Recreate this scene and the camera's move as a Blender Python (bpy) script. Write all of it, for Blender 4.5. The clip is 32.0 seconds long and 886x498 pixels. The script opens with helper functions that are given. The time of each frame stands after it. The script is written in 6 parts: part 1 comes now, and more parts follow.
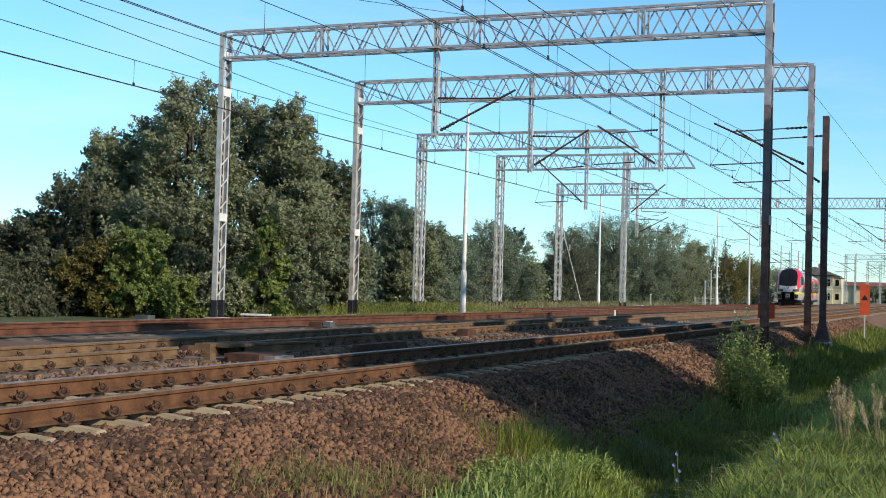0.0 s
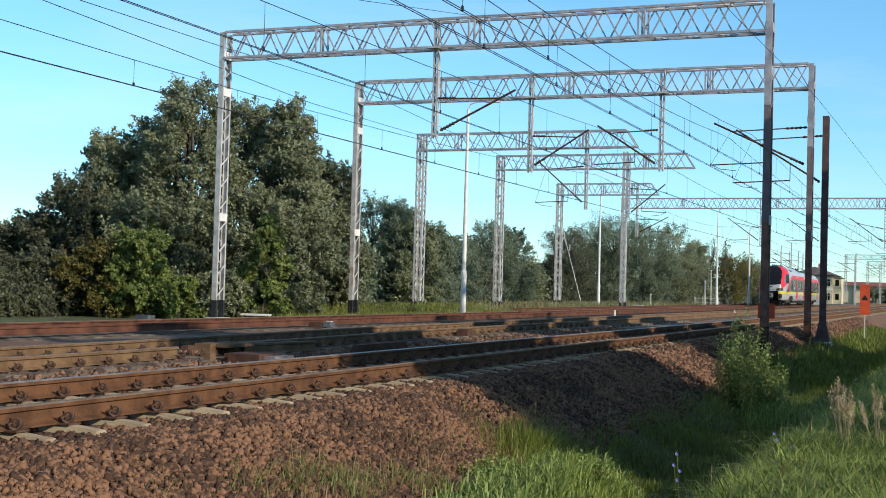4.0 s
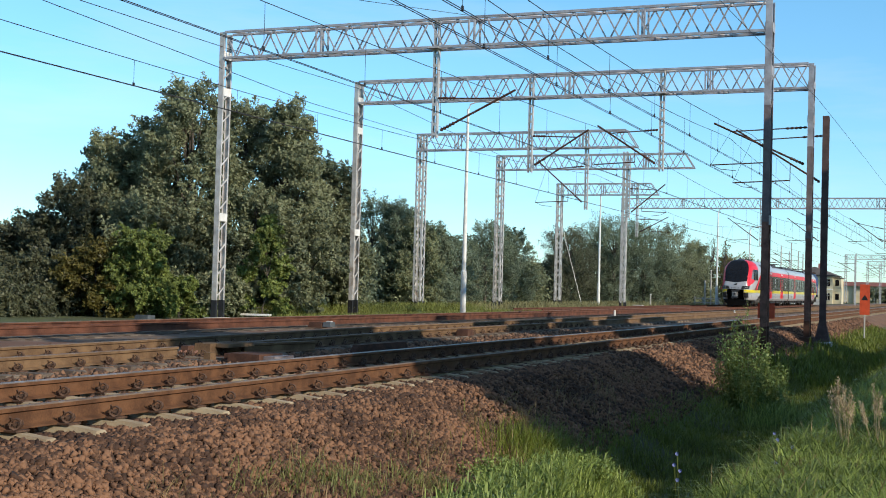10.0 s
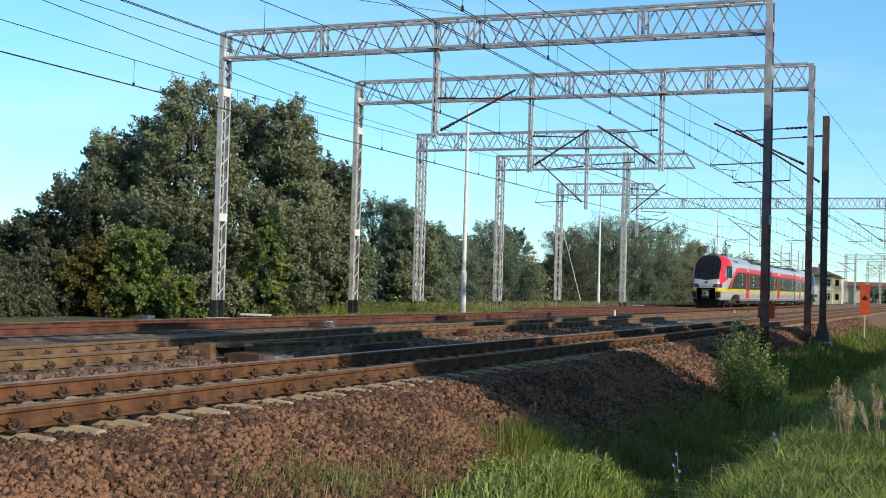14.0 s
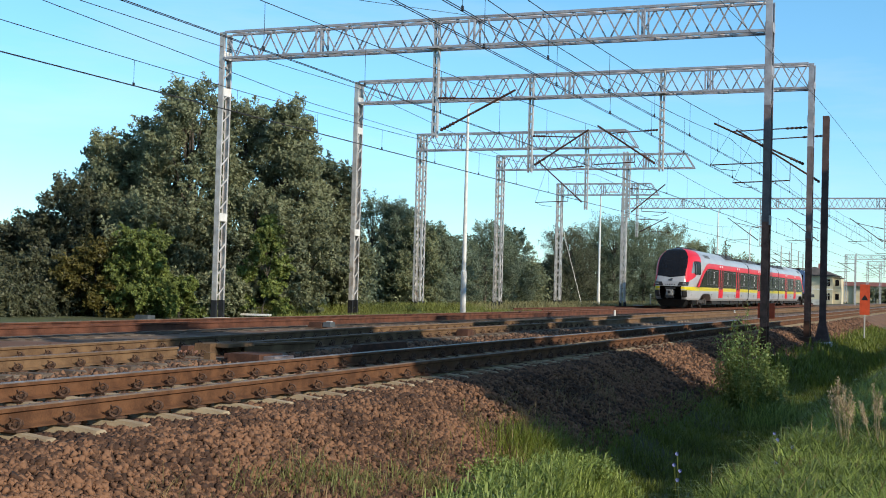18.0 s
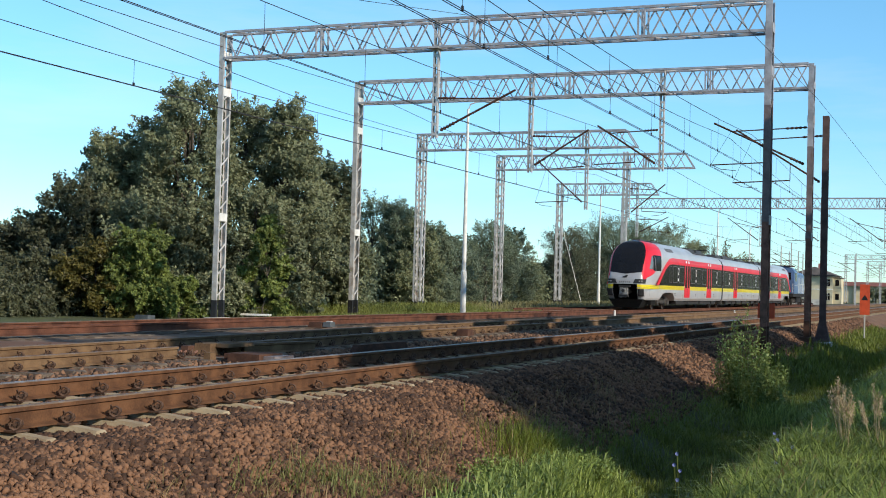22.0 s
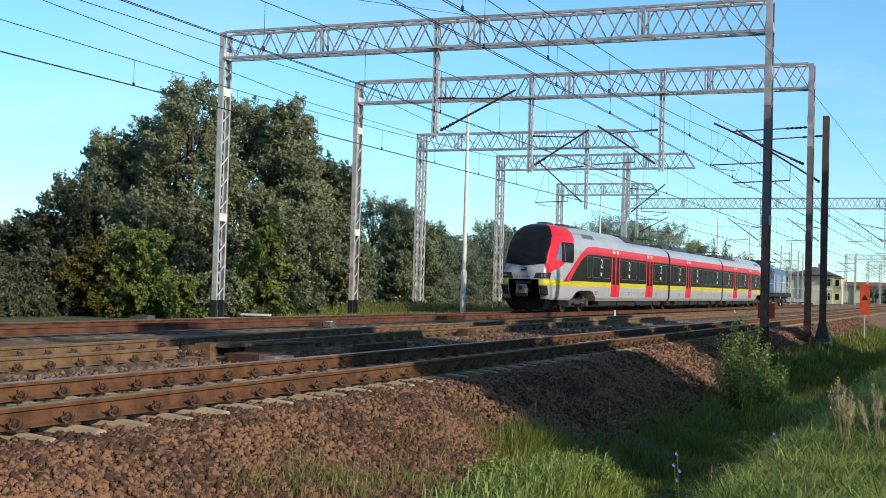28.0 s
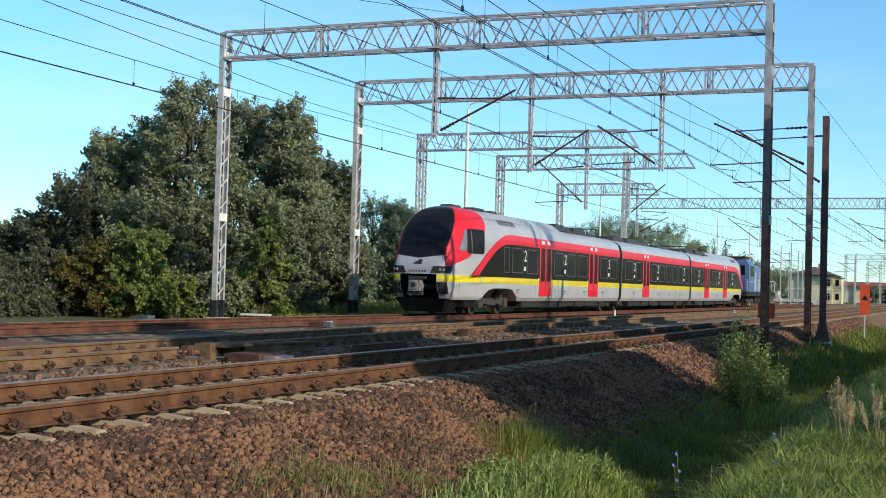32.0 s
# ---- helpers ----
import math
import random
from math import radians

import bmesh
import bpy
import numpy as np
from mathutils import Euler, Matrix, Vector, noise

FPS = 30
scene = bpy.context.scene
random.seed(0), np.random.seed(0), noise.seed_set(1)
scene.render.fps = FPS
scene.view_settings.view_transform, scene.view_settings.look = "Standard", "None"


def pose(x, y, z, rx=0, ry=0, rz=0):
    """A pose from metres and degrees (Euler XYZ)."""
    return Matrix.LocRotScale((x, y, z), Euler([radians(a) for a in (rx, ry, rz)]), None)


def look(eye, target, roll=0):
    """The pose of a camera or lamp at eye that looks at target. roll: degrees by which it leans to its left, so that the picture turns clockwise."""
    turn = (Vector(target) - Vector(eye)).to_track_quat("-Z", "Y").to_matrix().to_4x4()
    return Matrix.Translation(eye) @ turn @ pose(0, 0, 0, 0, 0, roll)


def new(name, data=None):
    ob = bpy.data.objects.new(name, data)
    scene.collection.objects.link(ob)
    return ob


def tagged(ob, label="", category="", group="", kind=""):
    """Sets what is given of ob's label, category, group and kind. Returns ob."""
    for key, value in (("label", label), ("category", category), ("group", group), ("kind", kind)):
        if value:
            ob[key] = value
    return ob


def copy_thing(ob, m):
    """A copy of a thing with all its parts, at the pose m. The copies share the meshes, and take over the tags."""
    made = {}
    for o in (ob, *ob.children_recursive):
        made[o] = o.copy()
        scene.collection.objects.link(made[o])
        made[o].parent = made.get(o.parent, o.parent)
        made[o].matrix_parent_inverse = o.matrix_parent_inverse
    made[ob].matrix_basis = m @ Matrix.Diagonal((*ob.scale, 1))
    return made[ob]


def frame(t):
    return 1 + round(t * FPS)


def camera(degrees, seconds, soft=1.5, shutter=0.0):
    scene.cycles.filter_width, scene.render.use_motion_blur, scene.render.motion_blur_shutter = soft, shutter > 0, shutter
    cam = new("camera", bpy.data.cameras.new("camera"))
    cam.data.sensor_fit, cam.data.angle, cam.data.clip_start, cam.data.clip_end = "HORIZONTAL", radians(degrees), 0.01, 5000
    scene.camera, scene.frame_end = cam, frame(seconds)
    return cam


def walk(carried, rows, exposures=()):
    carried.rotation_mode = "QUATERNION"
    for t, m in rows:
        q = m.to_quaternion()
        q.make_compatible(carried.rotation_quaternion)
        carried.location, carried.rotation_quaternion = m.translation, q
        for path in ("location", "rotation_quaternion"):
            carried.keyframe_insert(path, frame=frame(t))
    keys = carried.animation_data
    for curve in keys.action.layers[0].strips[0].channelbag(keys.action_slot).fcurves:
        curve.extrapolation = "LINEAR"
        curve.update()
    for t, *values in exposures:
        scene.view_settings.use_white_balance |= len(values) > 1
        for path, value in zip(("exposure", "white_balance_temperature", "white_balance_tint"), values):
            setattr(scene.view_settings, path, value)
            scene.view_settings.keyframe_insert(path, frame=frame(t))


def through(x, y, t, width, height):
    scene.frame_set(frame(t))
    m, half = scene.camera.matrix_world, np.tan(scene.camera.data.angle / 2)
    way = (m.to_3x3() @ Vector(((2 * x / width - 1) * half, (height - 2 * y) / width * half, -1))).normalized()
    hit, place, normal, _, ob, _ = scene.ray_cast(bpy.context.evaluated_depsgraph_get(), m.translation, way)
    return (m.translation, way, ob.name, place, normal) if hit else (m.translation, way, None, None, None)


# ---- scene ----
# World: metres, z = 0 at the rail heads, y runs along the tracks, x across them.
cam = camera(38.7, 32.0, soft=1.0)
YAW, PITCH = radians(22.61), radians(1.677)
EYE = Vector((0.0, 0.0, 1.005))
AIM = EYE + 100 * Vector((-math.sin(YAW) * math.cos(PITCH), math.cos(YAW) * math.cos(PITCH), math.sin(PITCH)))
walk(cam, [(0.0, look(EYE, AIM, 1.585)), (32.0, look(EYE, AIM, 1.585))])

# ---- light ----
SUN_EL, SUN_TO = 25.0, Vector((0.935, -0.355, 0)).normalized()
scene.view_settings.exposure = 0.0
world = bpy.data.worlds.new("sky")
scene.world = world
world.use_nodes = True
sky = world.node_tree.nodes.new("ShaderNodeTexSky")
sky.sky_type, sky.sun_disc = "NISHITA", False
sky.sun_elevation = radians(SUN_EL)
sky.sun_rotation = math.atan2(SUN_TO.x, SUN_TO.y)
sky.air_density, sky.dust_density, sky.ozone_density = 1.0, 0.0, 4.0
bg = world.node_tree.nodes["Background"]
tint = world.node_tree.nodes.new("ShaderNodeMix")
tint.data_type, tint.blend_type = "RGBA", "MULTIPLY"
tint.inputs[0].default_value = 1.0
world.node_tree.links.new(sky.outputs[0], tint.inputs[6])
# faint cirrus all over the sky
wn, wl = world.node_tree.nodes, world.node_tree.links
where, stretch, wisp, thin, veil = wn.new("ShaderNodeTexCoord"), wn.new("ShaderNodeMapping"), wn.new("ShaderNodeTexNoise"), wn.new("ShaderNodeMapRange"), wn.new("ShaderNodeMix")
stretch.inputs["Scale"].default_value = (2.2, 2.2, 13.0)
stretch.inputs["Rotation"].default_value = (0.12, 0.05, 0.3)
wisp.inputs["Scale"].default_value, wisp.inputs["Detail"].default_value, wisp.inputs["Roughness"].default_value = 1.6, 6.0, 0.6
thin.inputs["From Min"].default_value, thin.inputs["From Max"].default_value, thin.inputs["To Max"].default_value = 0.47, 0.76, 0.22
wl.new(where.outputs["Generated"], stretch.inputs[0])
# blue air down to the horizon, milkier overhead
rise, air = wn.new("ShaderNodeSeparateXYZ"), wn.new("ShaderNodeValToRGB")
air.color_ramp.elements[0].position, air.color_ramp.elements[0].color = 0.0, (0.67, 0.905, 1.06, 1)
air.color_ramp.elements[1].position, air.color_ramp.elements[1].color = 0.24, (0.77, 1.10, 1.115, 1)
milky = air.color_ramp.elements.new(0.65)
milky.color = (1.06, 0.93, 0.76, 1)
wl.new(where.outputs["Generated"], rise.inputs[0])
wl.new(rise.outputs["Z"], air.inputs[0])
wl.new(air.outputs[0], tint.inputs[7])
wl.new(stretch.outputs[0], wisp.inputs["Vector"])
wl.new(wisp.outputs["Fac"], thin.inputs["Value"])
veil.data_type = "RGBA"
veil.inputs[7].default_value = (5.2, 5.4, 5.5, 1)
wl.new(thin.outputs[0], veil.inputs[0])
wl.new(tint.outputs[2], veil.inputs[6])
wl.new(veil.outputs[2], bg.inputs[0])
bg.inputs[1].default_value = 0.175
sun = new("sun", bpy.data.lights.new("sun", "SUN"))
sun.data.energy, sun.data.angle, sun.data.color = 4.5, radians(0.6), (1.0, 0.89, 0.72)
SUN_VEC = Vector((SUN_TO.x * math.cos(radians(SUN_EL)), SUN_TO.y * math.cos(radians(SUN_EL)), math.sin(radians(SUN_EL))))
sun.matrix_world = look(SUN_VEC * 60, (0, 0, 0))


# ---- materials ----
def mat(name, a, b=None, rough=0.6, metal=0.0, scale=6.0, fine=60.0, bump=0.0, spread=(0.35, 0.65), per=0.0, spec=0.5, dirt=None, coat=0.0, island=0.0):
    """Two colours mixed by noise at two scales, with relief; per: variation from object to object, island: from piece to piece."""
    m = bpy.data.materials.new(name)
    m.use_nodes = True
    nt = m.node_tree
    N, L = nt.nodes, nt.links
    p = N["Principled BSDF"]
    p.inputs["Roughness"].default_value, p.inputs["Metallic"].default_value = rough, metal
    p.inputs["Specular IOR Level"].default_value = spec
    p.inputs["Coat Weight"].default_value = coat
    b = b or tuple(c * 0.75 for c in a)
    tc = N.new("ShaderNodeTexCoord")
    n1 = N.new("ShaderNodeTexNoise")
    n1.inputs["Scale"].default_value, n1.inputs["Detail"].default_value = scale, 4
    L.new(tc.outputs["Object"], n1.inputs["Vector"])
    n2 = N.new("ShaderNodeTexNoise")
    n2.inputs["Scale"].default_value, n2.inputs["Detail"].default_value = fine, 2
    L.new(tc.outputs["Object"], n2.inputs["Vector"])
    add = N.new("ShaderNodeMath")
    add.operation = "MULTIPLY_ADD"
    L.new(n2.outputs["Fac"], add.inputs[0])
    add.inputs[1].default_value = 0.4
    L.new(n1.outputs["Fac"], add.inputs[2])
    last = add.outputs[0]
    if per or island:
        src = N.new("ShaderNodeObjectInfo").outputs["Random"] if per else N.new("ShaderNodeNewGeometry").outputs["Random Per Island"]
        k = N.new("ShaderNodeMath")
        k.operation = "MULTIPLY_ADD"
        L.new(src, k.inputs[0])
        k.inputs[1].default_value = per or island
        L.new(last, k.inputs[2])
        off = N.new("ShaderNodeMath")
        off.operation = "SUBTRACT"
        L.new(k.outputs[0], off.inputs[0])
        off.inputs[1].default_value = (per or island) / 2
        last = off.outputs[0]
    r = N.new("ShaderNodeValToRGB")
    r.color_ramp.elements[0].position, r.color_ramp.elements[1].position = spread[0] + 0.2, spread[1] + 0.2
    r.color_ramp.elements[0].color, r.color_ramp.elements[1].color = (*b, 1), (*a, 1)
    L.new(last, r.inputs[0])
    col = r.outputs[0]
    if dirt:
        n3 = N.new("ShaderNodeTexNoise")
        n3.inputs["Scale"].default_value, n3.inputs["Detail"].default_value = dirt[1], 6
        L.new(tc.outputs["Object"], n3.inputs["Vector"])
        r3 = N.new("ShaderNodeValToRGB")
        r3.color_ramp.elements[0].position, r3.color_ramp.elements[1].position = dirt[2], dirt[2] + 0.15
        L.new(n3.outputs["Fac"], r3.inputs[0])
        mx = N.new("ShaderNodeMix")
        mx.data_type = "RGBA"
        L.new(r3.outputs[0], mx.inputs[0])
        L.new(col, mx.inputs[6])
        mx.inputs[7].default_value = (*dirt[0], 1)
        col = mx.outputs[2]
    L.new(col, p.inputs["Base Color"])
    if bump:
        bp = N.new("ShaderNodeBump")
        bp.inputs["Strength"].default_value, bp.inputs["Distance"].default_value = 0.6, bump
        L.new(add.outputs[0], bp.inputs["Height"])
        L.new(bp.outputs[0], p.inputs["Normal"])
    return m


def leaf_mat(name, a, b, scale=0.5, through=0.33):
    """Leaves: colour by clump and by leaf, gloss, and light that passes through."""
    m = mat(name, a, b, 0.5, scale=scale, fine=scale * 9, spread=(0.25, 0.7), spec=0.35, island=0.5)
    N, L = m.node_tree.nodes, m.node_tree.links
    p, out = N["Principled BSDF"], N["Material Output"]
    tr = N.new("ShaderNodeBsdfTranslucent")
    L.new(p.inputs["Base Color"].links[0].from_socket, tr.inputs["Color"])
    mx = N.new("ShaderNodeMixShader")
    mx.inputs[0].default_value = through
    L.new(p.outputs[0], mx.inputs[1])
    L.new(tr.outputs[0], mx.inputs[2])
    L.new(mx.outputs[0], out.inputs["Surface"])
    return m


M_STONE = mat("ballast stone", (0.235, 0.123, 0.070), (0.058, 0.029, 0.018), 0.9, scale=1.2, fine=40, bump=0.01, island=0.45)
M_STONE_FAR = mat("grey ballast", (0.20, 0.135, 0.092), (0.085, 0.054, 0.038), 0.95, scale=0.9, fine=14, bump=0.03, spread=(0.3, 0.6), dirt=((0.16, 0.075, 0.045), 0.35, 0.52))
M_RUSTBED = mat("rust stained ballast", (0.21, 0.105, 0.066), (0.105, 0.052, 0.035), 0.95, scale=0.9, fine=9, bump=0.04)
M_BANK = mat("brown gravel bank", (0.21, 0.115, 0.068), (0.10, 0.055, 0.034), 0.95, scale=1.5, fine=16, bump=0.04)
# ground beneath the loose stones, painted dark for the shade in their gaps
M_STONE_GAPS = mat("gravel ground dark as stone gaps", (0.075, 0.045, 0.032), (0.04, 0.025, 0.018), 0.95, scale=2, fine=30, bump=0.02)
M_RUST = mat("rusty rail steel", (0.165, 0.080, 0.041), (0.085, 0.041, 0.023), 0.85, 0.0, scale=5, fine=60, bump=0.002, spec=0.2)
M_RUST_RED = mat("red rusty rail steel", (0.155, 0.066, 0.042), (0.078, 0.034, 0.024), 0.85, 0.0, scale=3, fine=40, bump=0.002, spec=0.2)
M_RUST_TAN = mat("tan rusty rail steel", (0.215, 0.135, 0.075), (0.12, 0.072, 0.042), 0.85, 0.0, scale=3, fine=40, bump=0.002, spec=0.2)
M_HEAD = mat("worn rail head", (0.33, 0.28, 0.26), (0.22, 0.18, 0.15), 0.42, 0.5, scale=4, fine=80)
M_HEAD_DULL = mat("dull rail head", (0.21, 0.15, 0.11), (0.13, 0.085, 0.06), 0.65, 0.15, scale=4, fine=60)
M_SLEEPER = mat("concrete sleeper", (0.47, 0.38, 0.25), (0.33, 0.25, 0.165), 0.9, scale=4, fine=70, bump=0.004, per=0.25)
M_SLEEPER_WOOD = mat("tarred timber sleeper", (0.20, 0.155, 0.115), (0.09, 0.065, 0.05), 0.9, scale=4, fine=50, bump=0.008, per=0.3)
M_CLIP = mat("rusty fastening", (0.15, 0.085, 0.055), (0.065, 0.036, 0.025), 0.7, 0.2, scale=10, fine=80)
M_GALV = mat("weathered galvanised steel", (0.66, 0.64, 0.62), (0.46, 0.44, 0.425), 0.5, 0.25, scale=3, fine=40, dirt=((0.30, 0.22, 0.17), 2.0, 0.6))
# grey-brown wear plus some shade in the colour, for the middle of the legs
M_LEG_MID = mat("weathered grey steel, light shade added", (0.235, 0.20, 0.205), (0.15, 0.125, 0.13), 0.7, 0.05, scale=3, fine=30, spec=0.3, dirt=((0.16, 0.10, 0.075), 2.0, 0.58))
M_TRUSS = mat("grey weathered truss steel", (0.53, 0.51, 0.53), (0.34, 0.32, 0.335), 0.5, 0.3, scale=3, fine=40, dirt=((0.27, 0.21, 0.19), 2.0, 0.64))
# weathered brown, darkened in the colour for tree shade on the lower legs
M_GALV_SHADED = mat("brown weathered steel, shade added", (0.29, 0.15, 0.112), (0.15, 0.078, 0.06), 0.8, 0.0, scale=3, fine=30, spec=0.25, dirt=((0.13, 0.08, 0.06), 2.2, 0.55))
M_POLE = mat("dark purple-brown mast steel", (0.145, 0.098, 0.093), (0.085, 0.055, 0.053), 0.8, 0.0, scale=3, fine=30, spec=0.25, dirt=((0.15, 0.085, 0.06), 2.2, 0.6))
M_DARK_STEEL = mat("dark painted steel", (0.115, 0.058, 0.040), (0.06, 0.032, 0.024), 0.85, 0.0, scale=4, fine=40, spec=0.2)
M_WHITE = mat("white paint", (0.80, 0.80, 0.78), (0.66, 0.65, 0.62), 0.5, scale=3, fine=30)
M_BLACK = mat("black paint", (0.025, 0.025, 0.028), (0.014, 0.014, 0.015), 0.6, scale=4, fine=40)
M_WIRE = mat("oxidised copper wire", (0.09, 0.085, 0.085), (0.05, 0.045, 0.045), 0.5, 0.6, scale=2, fine=20)
M_INSUL = mat("brown glazed insulator", (0.10, 0.045, 0.03), (0.06, 0.03, 0.022), 0.25, scale=5, fine=30)
M_CONC = mat("light concrete", (0.62, 0.59, 0.54), (0.44, 0.41, 0.37), 0.9, scale=2, fine=40, bump=0.006)
M_ORANGE = mat("orange red paint", (0.80, 0.11, 0.035), (0.62, 0.08, 0.028), 0.5, scale=3, fine=30)
M_BARK = mat("grey brown bark", (0.11, 0.09, 0.072), (0.05, 0.04, 0.032), 0.95, scale=5, fine=30, bump=0.02)
M_GROUND = mat("grassy soil", (0.095, 0.115, 0.035), (0.05, 0.058, 0.022), 0.95, scale=0.7, fine=9, bump=0.05, dirt=((0.13, 0.10, 0.055), 0.6, 0.62))
M_LEAF = [leaf_mat("dark oak leaves", (0.30, 0.325, 0.185), (0.125, 0.145, 0.088)),
          leaf_mat("bright shrub leaves", (0.27, 0.33, 0.09), (0.11, 0.145, 0.045)),
          leaf_mat("willow leaves", (0.235, 0.285, 0.185), (0.115, 0.145, 0.095)),
          leaf_mat("yellowing leaves", (0.20, 0.17, 0.045), (0.09, 0.085, 0.028)),
          # dark foliage that also paints the deep shade at the wood's left foot
          leaf_mat("blackish green leaves with deep shade", (0.125, 0.135, 0.075), (0.06, 0.066, 0.04), 0.5, 0.2),
          # grey-green foliage, paled in the colour for distance haze
          leaf_mat("pale grey-green leaves with haze", (0.33, 0.36, 0.20), (0.17, 0.19, 0.105), 0.25)]
# The ditch's shade and the bank's sunlight are put into these two colours.
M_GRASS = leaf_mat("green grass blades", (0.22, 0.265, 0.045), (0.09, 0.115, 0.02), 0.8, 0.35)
M_GRASS_LIT = leaf_mat("sunlit-bright grass blades", (0.40, 0.485, 0.12), (0.092, 0.138, 0.03), 0.8, 0.35)
M_GRASS_DRY = leaf_mat("dry grass blades", (0.34, 0.25, 0.12), (0.16, 0.13, 0.055), 0.9, 0.3)
M_FLOWER = mat("blue petals", (0.30, 0.33, 0.72), (0.22, 0.25, 0.60), 0.7, scale=30, fine=90)


# ---- mesh helpers ----
class Mesh:
    """Vertices and faces gathered piece by piece."""

    def __init__(self):
        self.v, self.f, self.i, self.mats = [], [], [], []

    def slot(self, m):
        if m not in self.mats:
            self.mats.append(m)
        return self.mats.index(m)

    def poly(self, pts, faces, m=None):
        o = len(self.v)
        s = self.slot(m) if m else 0
        self.v += [tuple(p) for p in pts]
        self.f += [tuple(o + k for k in f) for f in faces]
        self.i += [s] * len(faces)
        return self

    def box(self, c, s, m=None, turn=None, taper=1.0):
        x, y, z = s[0] / 2, s[1] / 2, s[2] / 2
        pts = [Vector((a * x * (taper if d > 0 else 1), b * y * (taper if d > 0 else 1), d * z)) for d in (-1, 1) for a, b in ((-1, -1), (1, -1), (1, 1), (-1, 1))]
        if turn:
            pts = [turn @ p for p in pts]
        return self.poly([p + Vector(c) for p in pts], [(3, 2, 1, 0), (4, 5, 6, 7), (0, 1, 5, 4), (1, 2, 6, 5), (2, 3, 7, 6), (3, 0, 4, 7)], m)

    def bar(self, p, q, w, d, m=None, up=(0, 0, 1)):
        """A square bar from p to q, w wide and d deep."""
        p, q = Vector(p), Vector(q)
        a = (q - p).normalized()
        u = Vector(up)
        if abs(a.dot(u)) > 0.98:
            u = Vector((0, 1, 0))
        s = a.cross(u).normalized()
        t = s.cross(a)
        c = [s * (i * w / 2) + t * (j * d / 2) for i, j in ((-1, -1), (1, -1), (1, 1), (-1, 1))]
        return self.poly([p + k for k in c] + [q + k for k in c], [(3, 2, 1, 0), (4, 5, 6, 7), (0, 1, 5, 4), (1, 2, 6, 5), (2, 3, 7, 6), (3, 0, 4, 7)], m)

    def tube(self, pts, radii, n=8, m=None, caps=True):
        """A round tube along a list of points."""
        pts = [Vector(p) for p in pts]
        if not isinstance(radii, (list, tuple)):
            radii = [radii] * len(pts)
        rings, faces = [], []
        u = None
        for k, p in enumerate(pts):
            a = (pts[min(k + 1, len(pts) - 1)] - pts[max(k - 1, 0)]).normalized()
            if u is None:
                u = a.orthogonal().normalized()
            u = (u - a * a.dot(u)).normalized()
            w = a.cross(u)
            rings += [p + (u * math.cos(2 * math.pi * j / n) + w * math.sin(2 * math.pi * j / n)) * radii[k] for j in range(n)]
        for k in range(len(pts) - 1):
            faces += [(k * n + j, k * n + (j + 1) % n, (k + 1) * n + (j + 1) % n, (k + 1) * n + j) for j in range(n)]
        if caps:
            faces += [tuple(range(n - 1, -1, -1)), tuple((len(pts) - 1) * n + j for j in range(n))]
        return self.poly(rings, faces, m)

    def prism(self, outline, axis, a, b, m=None):
        """An outline of two coordinates pushed along axis (0, 1, 2) from a to b."""
        n = len(outline)
        def put(o, h):
            c = list(o)
            c.insert(axis, h)
            return c
        pts = [put(o, a) for o in outline] + [put(o, b) for o in outline]
        return self.poly(pts, [tuple(range(n - 1, -1, -1)), tuple(range(n, 2 * n))] + [(j, (j + 1) % n, n + (j + 1) % n, n + j) for j in range(n)], m)

    def data(self, name, material=None, smooth=False):
        me = bpy.data.meshes.new(name)
        me.from_pydata(self.v, [], self.f)
        for mt in (self.mats or [material]):
            me.materials.append(mt)
        if self.mats:
            me.polygons.foreach_set("material_index", self.i)
        bm = bmesh.new()
        bm.from_mesh(me)
        bmesh.ops.recalc_face_normals(bm, faces=bm.faces)
        bm.to_mesh(me)
        bm.free()
        if smooth:
            me.polygons.foreach_set("use_smooth", [True] * len(me.polygons))
        me.update()
        return me


def part(name, mesh, material, parent, label="", at=None, smooth=False):
    """Links a Mesh (or mesh data) as one object under a thing or a part."""
    me = mesh.data(name, material, smooth) if isinstance(mesh, Mesh) else mesh
    ob = new(name, me)
    ob.parent = parent
    if at is not None:
        ob.matrix_basis = at
    if label:
        ob["label"] = label
    return ob


def thing(name, label, category, at=None, group="", kind=""):
    ob = new(name)
    ob.empty_display_size = 0.2
    if at is not None:
        ob.matrix_basis = at
    return tagged(ob, label, category, group, kind)


def whole(name, mesh, material, label, category, group="", kind="", at=None, smooth=False):
    """A thing of one mesh."""
    ob = part(name, mesh, material, None, "", at, smooth)
    return tagged(ob, label, category, group, kind)


def soup(name, verts, faces, material, label, category, kind="stuff", parent=None, smooth=False):
    """One object from arrays: verts (n, 3), faces (m, 3) or (m, 4)."""
    me = bpy.data.meshes.new(name)
    k = faces.shape[1]
    me.vertices.add(len(verts))
    me.vertices.foreach_set("co", np.ascontiguousarray(verts, np.float32).ravel())
    me.loops.add(faces.size)
    me.loops.foreach_set("vertex_index", np.ascontiguousarray(faces, np.int32).ravel())
    me.polygons.add(len(faces))
    me.polygons.foreach_set("loop_start", np.arange(0, faces.size, k, dtype=np.int32))
    me.polygons.foreach_set("loop_total", np.full(len(faces), k, np.int32))
    if smooth:
        me.polygons.foreach_set("use_smooth", [True] * len(faces))
    me.materials.append(material)
    me.update(calc_edges=True)
    ob = new(name, me)
    ob.parent = parent
    if label:
        tagged(ob, label, category, "", kind)
    elif kind:
        tagged(ob, kind=kind)
    return ob


